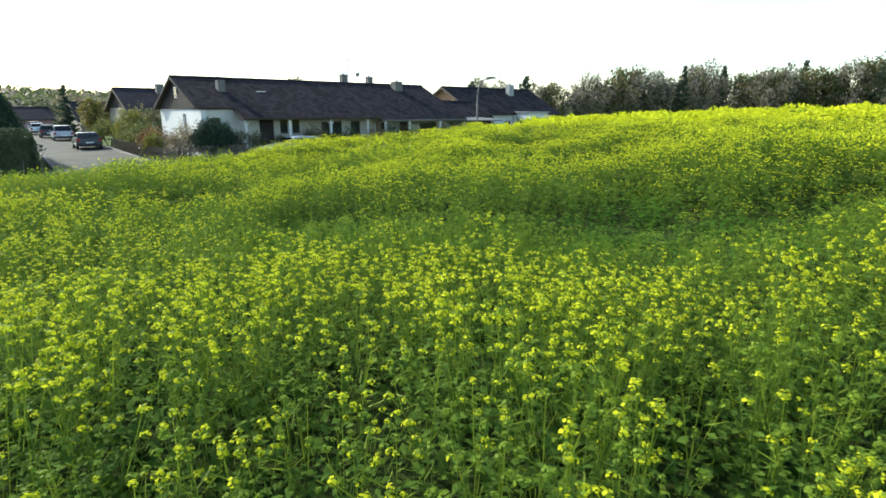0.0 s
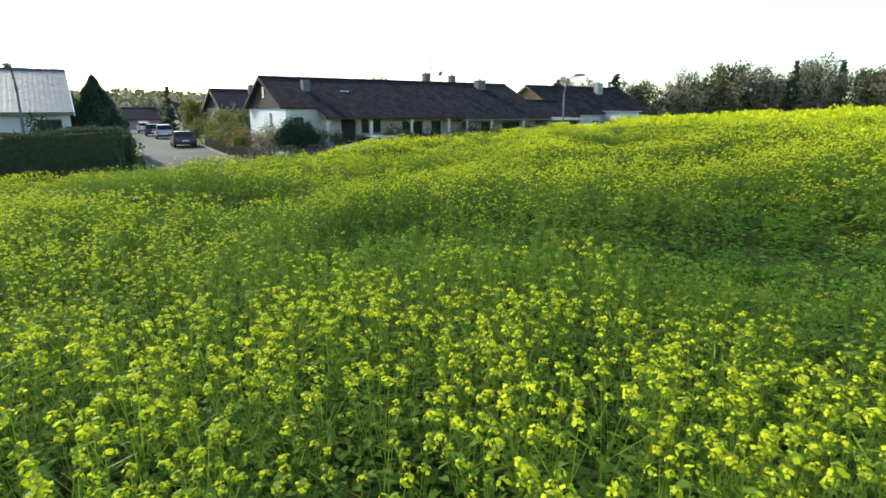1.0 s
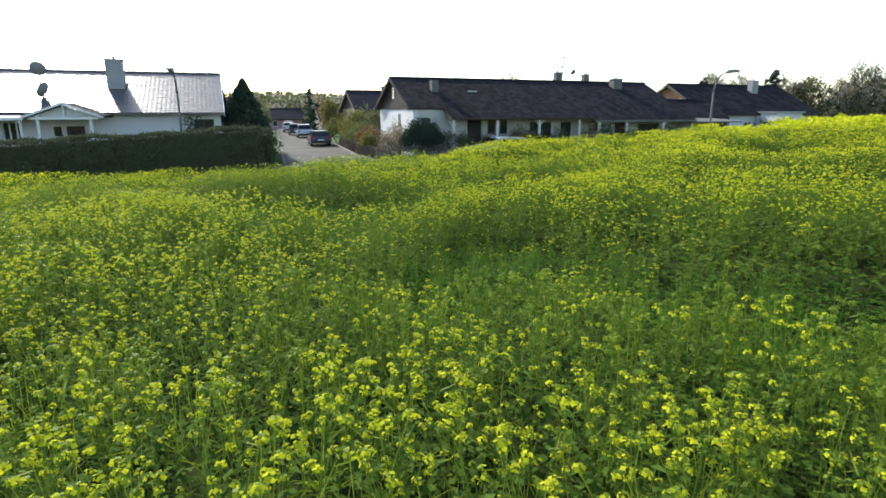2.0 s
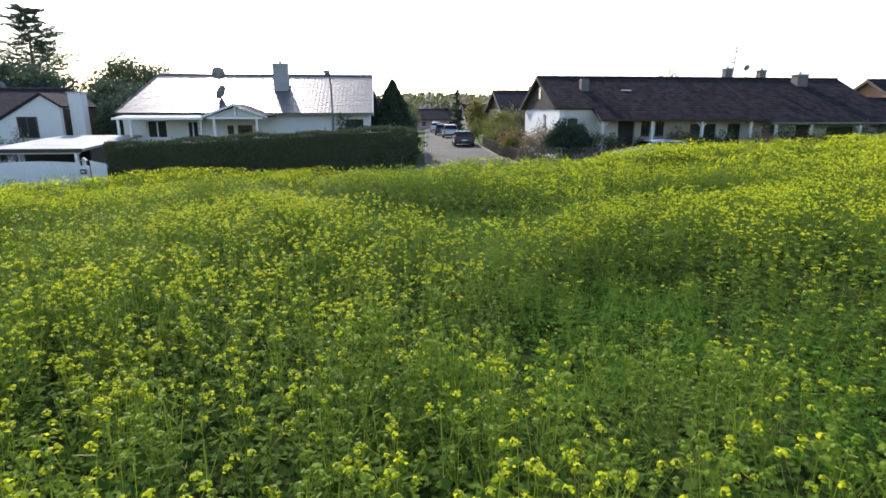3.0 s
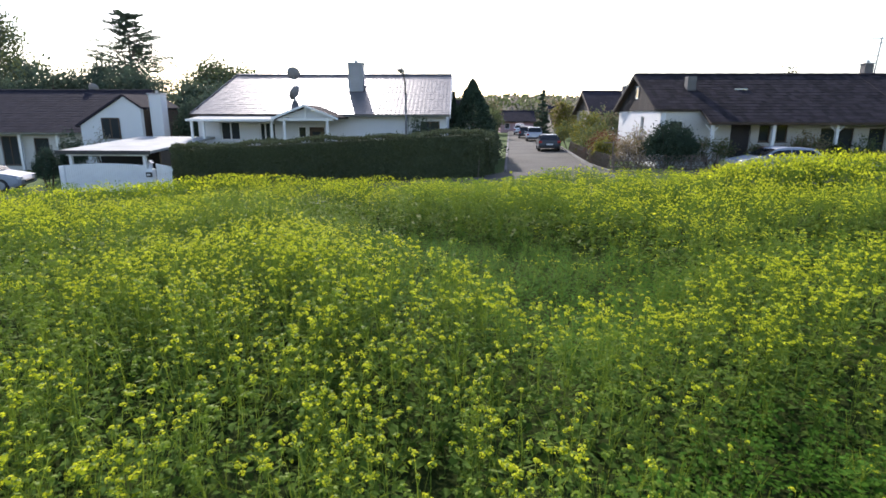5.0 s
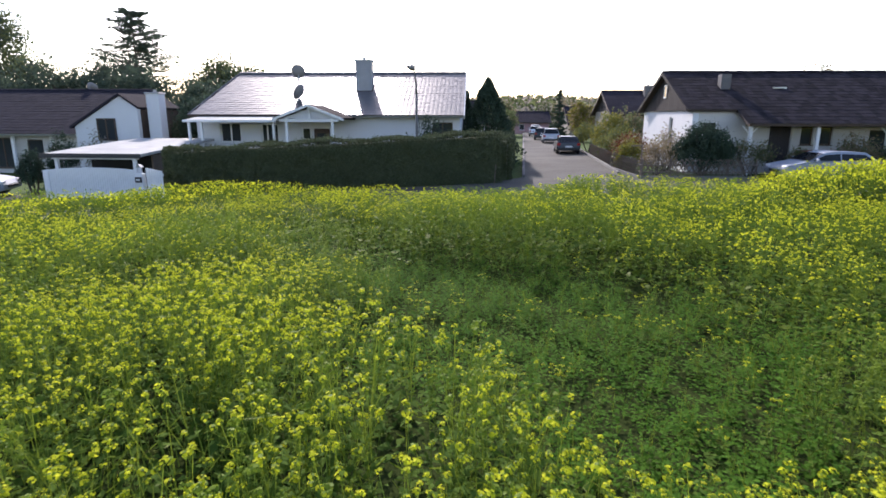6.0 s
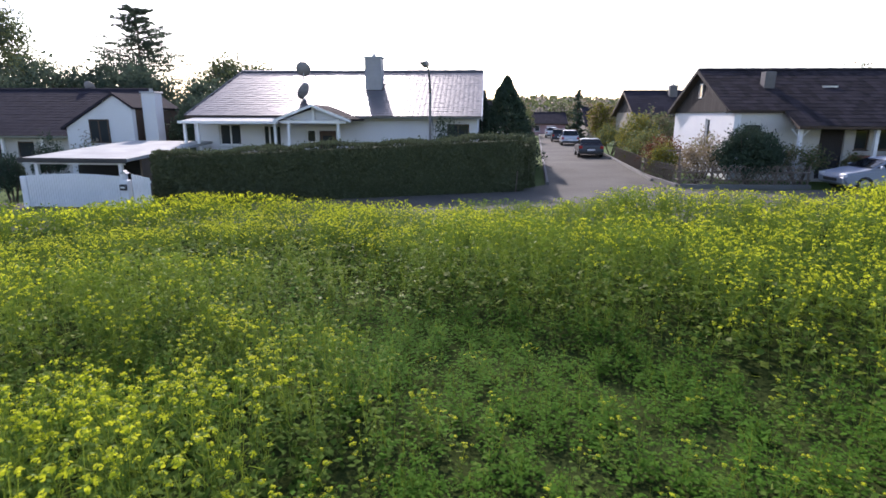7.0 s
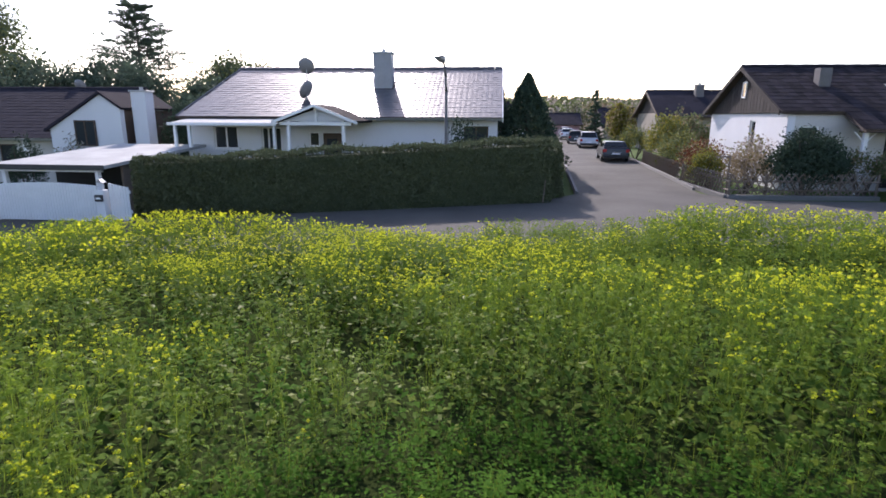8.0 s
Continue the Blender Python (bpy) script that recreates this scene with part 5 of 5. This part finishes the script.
# ---- the mustard field ----
# places of the plan where the crop stands lower or higher: a, b, half widths, change in height, change in bloom
DIPS = [
    (3.35, 13.95, 2.2, 2.5, -0.68, -0.95), (1.5, 16.3, 1.35, 1.15, -0.56, -0.8), (0.0, 18.1, 1.2, 0.8, -0.26, -0.5), (-2.1, 18.9, 1.1, 0.8, -0.45, -0.6),
    (-1.1, 14.1, 1.1, 0.75, -0.32, -0.2), (3.6, 11.2, 0.95, 0.95, -0.5, -0.8), (1.6, 12.9, 0.8, 0.8, -0.4, -0.6), (0.0, 16.3, 0.8, 0.8, -0.22, -0.4), (0.3, 1.9, 1.2, 1.1, -0.12, -0.6),
    (3.0, 6.7, 0.9, 0.8, -0.32, -0.5), (4.5, 8.7, 1.2, 0.75, -0.22, -0.4), (4.9, 7.5, 1.7, 1.9, -0.46, -0.5), (5.6, 4.8, 1.7, 1.2, -0.4, -0.6), (7.6, 3.0, 2.4, 1.7, -0.5, -0.5),
]
FAR_DIPS = [
    (10.2, 1.6, 2.0, 1.5, -0.55, -0.6), (9.4, 5.2, 1.3, 0.8, -0.3, -0.2), (9.0, 14.6, 1.8, 0.8, -0.36, -0.3), (15.0, 10.0, 3.6, 1.8, -0.42, -0.3),
    (9.5, 20.2, 3.4, 1.2, -0.42, -0.3), (21.0, 16.0, 4.5, 2.2, -0.4, -0.3), (-5.0, 12.0, 2.0, 1.2, -0.25, -0.2), (9.6, 8.6, 1.9, 0.8, -0.34, -0.2),
]
# less bloom on these rises also darkens their fronts in place of shade
RISES = [
    (4.0, 18.6, 4.4, 1.0, 0.3, -0.35), (3.1, 17.7, 1.5, 0.6, 0.22, -0.45), (1.9, 18.7, 1.2, 0.7, 0.16, -0.4), (4.6, 16.8, 0.8, 0.6, 0.2, -0.2), (5.6, 14.0, 0.9, 1.1, 0.1, 0.0),
    (-1.6, 15.9, 1.05, 0.95, 0.36, -0.75), (1.0, 10.4, 1.8, 2.1, 0.14, 0.0), (7.4, 11.0, 2.2, 0.7, 0.2, 0.25), (4.2, 10.4, 1.4, 0.8, -0.06, 0.2),
]
FAR_RISES = [
    (13.6, 4.6, 2.6, 1.4, 0.35, 0.0), (10.4, 7.0, 1.8, 0.7, 0.15, 0.1), (1.0, 22.6, 3.2, 0.7, 0.1, 0.1), (7.6, 16.2, 2.2, 0.7, 0.06, 0.2), (15.5, 23.6, 5.0, 1.8, 0.3, 0.0),
    (3.6, 2.6, 1.2, 1.2, -0.06, 0.4), (3.0, 5.2, 1.0, 0.9, -0.04, -0.4), (0.9, 7.4, 1.5, 1.6, 0.0, 0.3), (-0.4, 15.6, 0.8, 0.8, 0.0, 0.7), (-3.0, 13.4, 1.0, 1.0, 0.15, 0.0), (-2.4, 20.4, 1.4, 0.7, 0.14, 0.0),
]
UNEVEN = DIPS + FAR_DIPS + RISES + FAR_RISES


def wave(a, b, s, seed):
    return (np.sin(a * s + seed) * np.cos(b * s * 1.13 + seed * 2.1) + np.sin((a + b) * s * 0.61 + seed * 3.7) + np.cos((a - b * 0.7) * s * 0.83 + seed)) / 3


def crop_height(a, b):
    h = 0.96 + (0.15 + 0.13 * ease(line_gap(a, b), 2.5, 5.0)) * wave(a * 0.8, b * 1.25, 0.95, 1.3) + 0.13 * wave(a, b, 2.3, 4.1)
    h = h + 0.17 * wave(a * 0.85, b * 1.2, 1.5, 5.5) * ease(line_gap(a, b), 4.0, 8.0)
    for ha, hb, ra, rb, d, _ in UNEVEN:
        h = h + d * np.exp(-(((a - ha) / ra) ** 2 + ((b - hb) / rb) ** 2) ** (2.5 if d < 0 else 1.2))
    h = h + 0.14 * np.clip(wave(a, b, 0.38, 8.0), -1, 1) * ease(a + 0.4 * b, 10, 22)
    return np.clip(h, 0.28, 1.5)


def bloom(a, b):
    """Share of the heads in flower, between 0 and 1."""
    # bloom follows the height wave too, so flower colour carries shade in the troughs
    f = 0.76 + 0.45 * wave(a, b, 0.55, 2.2) + 0.22 * wave(a, b, 1.7, 6.0) + 0.6 * wave(a * 0.8, b * 1.25, 0.95, 1.3) + 0.5 * ease(a, 5, 20)
    for ha, hb, ra, rb, _, d in UNEVEN:
        f = f + d * np.exp(-(((a - ha) / (ra * 1.1)) ** 2 + ((b - hb) / (rb * 1.1)) ** 2) ** 1.5)
    f = f - 0.45 * ease(field_edge(a) - b, 3.5, 0.5) * ease(a, 18, 8)
    return np.clip(f, 0.05, 1.0)


def plant_template(rng, heads, petals, leaves, pet_size, leaf_size, width, flowering, stems=True, wisps=0, low=False, tawny=0, thick=1.0):
    """One plant, one unit tall, as quads: stems, drooping leaves, round heads of petals over a few buds. Material 0 stem, 1 leaf, 2 petal, 3 bud, 4 young leaf."""
    Q, M = [], []

    def blade(p, q, w, mat):
        p, q = np.array(p), np.array(q)
        s = np.cross(q - p, rng.normal(size=3))
        s = s / (np.linalg.norm(s) + 1e-9) * w * thick / 2
        Q.append([p - s, p + s, q + s * 0.6, q - s * 0.6])
        M.append(mat)

    tips = []
    top = np.array([rng.normal(0, 0.04), rng.normal(0, 0.04), rng.uniform(0.95, 1.05)])
    tips.append(top)
    if stems:
        # lower half in the darker leaf colour, shade between plants put into colour
        blade((0, 0, 0.0), top * np.array([0.6, 0.6, 0.55]), 0.006, 1)
        blade(top * np.array([0.6, 0.6, 0.55]), top, 0.004, 0)
    for k in range(heads - 1):
        ang = rng.uniform(0, 2 * np.pi)
        z0 = rng.uniform(0.45, 0.72)
        if rng.uniform() < 0.25:
            near = tips[rng.integers(0, len(tips))]
            tip = near + np.array([rng.normal(0, 0.022), rng.normal(0, 0.022), rng.normal(-0.015, 0.02)]) * width / 0.13
        else:
            r = rng.uniform(0.25, 1.0) * width
            tip = np.array([np.cos(ang) * r, np.sin(ang) * r, 1.02 - 0.3 * rng.uniform() ** 2.2])
        tips.append(tip)
        if stems:
            blade((top[0] * z0, top[1] * top[1] * z0, z0), tip, 0.003, 0 if k % 2 else 1)
    for tip in tips if not low else ():
        big = rng.uniform(0.7, 1.35)
        spin = rng.uniform(0, 6.28)
        crown = rng.choice((0.75, 0.9, 2.0)) if petals > 4 else 2.0
        tall = rng.uniform(1.1, 1.7)
        for k in range(petals):
            up = 1.0 - 1.35 * (k + 0.5) / petals
            ang = spin + k * 2.4 + rng.normal(0, 0.25)
            flat = np.sqrt(max(0.05, 1 - up * up))
            out = np.array([np.cos(ang) * flat, np.sin(ang) * flat, up * tall])
            c = tip + out * rng.uniform(0.7, 1.0) * pet_size * big
            nrm = out + rng.normal(size=3) * 0.3
            nrm /= np.linalg.norm(nrm)
            s = np.cross(nrm, rng.normal(size=3))
            s /= np.linalg.norm(s) + 1e-9
            t = np.cross(nrm, s)
            e = pet_size * big * rng.uniform(0.42, 0.66) * (1.0 if petals > 6 else 1.45)
            Q.append([c - s * e, c - t * e * 0.85, c + s * e, c + t * e * 0.85])
            M.append(2 if flowering and -0.12 < up < crown else 3)
    for k in range(wisps):
        tip = tips[rng.integers(0, len(tips))]
        z0 = rng.uniform(0.35, 0.92)
        base = np.array([tip[0] * z0, tip[1] * z0, tip[2] * z0])
        ang = rng.uniform(0, 2 * np.pi)
        ln = rng.uniform(0.025, 0.07)
        blade(base, base + np.array([np.cos(ang) * ln, np.sin(ang) * ln, ln * rng.uniform(0.2, 1.2)]), 0.0075, 4 if low else 0)
    for k in range(leaves):
        ang = rng.uniform(0, 2 * np.pi)
        z0 = rng.uniform(0.0, 1.0) * (0.92 if low else 0.74)
        ln = leaf_size * rng.uniform(0.6, 1.3) * (1.25 - 0.7 * z0)
        d = np.array([np.cos(ang), np.sin(ang), rng.uniform(-0.5, 0.65)])
        d /= np.linalg.norm(d)
        base = np.array([rng.normal(0, width * 0.5), rng.normal(0, width * 0.5), z0 + 0.04])
        s = np.array([-np.sin(ang), np.cos(ang), rng.normal(0, 0.35)]) * ln * rng.uniform(0.2, 0.36)
        mid = base + d * ln * 0.55
        end = base + d * ln + np.array([0, 0, -0.3 * ln])
        Q.append([base, mid + s, end, mid - s])
        M.append(4 if low else (0 if k < tawny else 1))
    return np.array(Q), np.array(M)


def scatter(rng, templates, a, b, z, height, girth):
    qs, ms = [], []
    pick = rng.integers(0, len(templates), len(a))
    for k, (q, m) in enumerate(templates):
        sel = np.nonzero(pick == k)[0]
        if not len(sel):
            continue
        ang = rng.uniform(0, 2 * np.pi, len(sel))
        c, s = np.cos(ang), np.sin(ang)
        x = q[None, ..., 0] * girth[sel, None, None]
        y = q[None, ..., 1] * girth[sel, None, None]
        w = q[None, ..., 2] * height[sel, None, None]
        lean = rng.normal(0, 0.09, (2, len(sel)))
        X = x * c[:, None, None] - y * s[:, None, None] + w * lean[0][:, None, None]
        Y = x * s[:, None, None] + y * c[:, None, None] + w * lean[1][:, None, None]
        wa, wb = a[sel], b[sel]
        X = X + (wa * CA - wb * SA)[:, None, None]
        Y = Y + (wa * SA + wb * CA)[:, None, None]
        Z = w + z[sel, None, None]
        qs.append(np.stack([X, Y, Z], axis=-1).reshape(-1, 4, 3))
        ms.append(np.tile(m, len(sel)))
    return np.concatenate(qs), np.concatenate(ms)


# stretches of the plan: the flown line runs from (0, 0) to (1.5, 13.2)
LINE = np.array([(-0.2, -0.4), (2.4, 4.3), (2.3, 7.0), (1.5, 13.4)])


def line_gap(a, b):
    best = np.full(a.shape, 1e9)
    for (a0, b0), (a1, b1) in zip(LINE, LINE[1:]):
        d = np.array([a1 - a0, b1 - b0])
        t = np.clip(((a - a0) * d[0] + (b - b0) * d[1]) / (d @ d), 0, 1)
        best = np.minimum(best, np.hypot(a - a0 - t * d[0], b - b0 - t * d[1]))
    return best


def crop_layer(rng, near, far, per_m2, make, reach, behind=False):
    (a0, a1), (b0, b1) = reach
    n = int((a1 - a0) * (b1 - b0) * per_m2)
    a, b = rng.uniform(a0, a1, n), rng.uniform(b0, b1, n)
    gap = line_gap(a, b)
    ahead = (b > -3.0 - 0.06 * np.maximum(a, 0)) & (0.676 * a + 0.737 * b > -1.4) & (a > -2.6 - np.maximum(b - 4.0, 0.0))
    keep = (gap >= near) & (gap < far) & (b < field_edge(a)) & (ahead != behind)
    a, b = a[keep], b[keep]
    h = crop_height(a, b)
    h = h * rng.uniform(0.8, 1.0, len(a)) + (h < 0.6) * rng.uniform(-0.1, 0.12, len(a))
    edge = ease(field_edge(a) - b, 0.0, 0.8)
    h = h * (0.75 + 0.25 * edge)
    fl = rng.uniform(size=len(a)) < bloom(a, b)
    z = field_z(a, b) - 0.02
    out_q, out_m = [], []
    short = h < 0.62 + rng.normal(0, 0.05, len(a))
    for flowering, low in ((True, False), (False, False), (False, True)):
        s = (short & ~fl) if low else ((fl == flowering) & ~(short & ~fl))
        if not s.any():
            continue
        girth = 0.75 + 0.5 * h[s]
        q, m = scatter(rng, [make(rng, flowering, low and not flowering) for _ in range(7)], a[s], b[s], z[s], h[s], girth)
        out_q.append(q)
        out_m.append(m)
    return np.concatenate(out_q), np.concatenate(out_m)


rng = np.random.default_rng(7)
layers = [
    crop_layer(rng, 0.0, 4.0, 31, lambda r, f, w: plant_template(r, 8, 9, 46 if w else 24, 0.0138, 0.056 if w else 0.06, 0.125, f, True, 6 if w else 12, w), ((-6, 9), (-3, 18.5))),
    crop_layer(rng, 4.0, 11.0, 17, lambda r, f, w: plant_template(r, 10, 4, 28 if w else 12, 0.0133, 0.09 if w else 0.095, 0.17, f, True, 4 if w else 8, w, 3), ((-12, 16), (-4, 26))),
    crop_layer(rng, 10.0, 28.0, 13, lambda r, f, w: plant_template(r, 10, 3, 14, 0.0155, 0.11, 0.2, f, True, 3, w, 3), ((-9, 14), (22.3, 27))),
    crop_layer(rng, 11.0, 28.0, 6.8, lambda r, f, w: plant_template(r, 16, 1, 8 if w else 6, 0.029, 0.16, 0.28, f, True, 3, w, 3, 2.2), ((-24, 34), (-6, 29))),
    crop_layer(rng, 28.0, 100.0, 2.6, lambda r, f, w: plant_template(r, 14, 1, 4, 0.1, 0.4, 0.55, f, False, 0, False, 2), ((5, 98), (-12, 30))),
    crop_layer(rng, 0.0, 40.0, 8, lambda r, f, w: plant_template(r, 9, 1, 6, 0.03, 0.16, 0.26, f, True, 0, w, 2, 2.0), ((-16, 16), (-10, 14)), True),
]
crop_q = np.concatenate([q for q, _ in layers])
crop_m = np.concatenate([m for _, m in layers])
crop = quads_mesh("mustard_plants", crop_q, [STEM, LEAF, PETAL, BUD, LOWLEAF], crop_m)
tagged(crop, "dense flowering mustard, yellow heads over green leaves", "crop", kind="stuff")
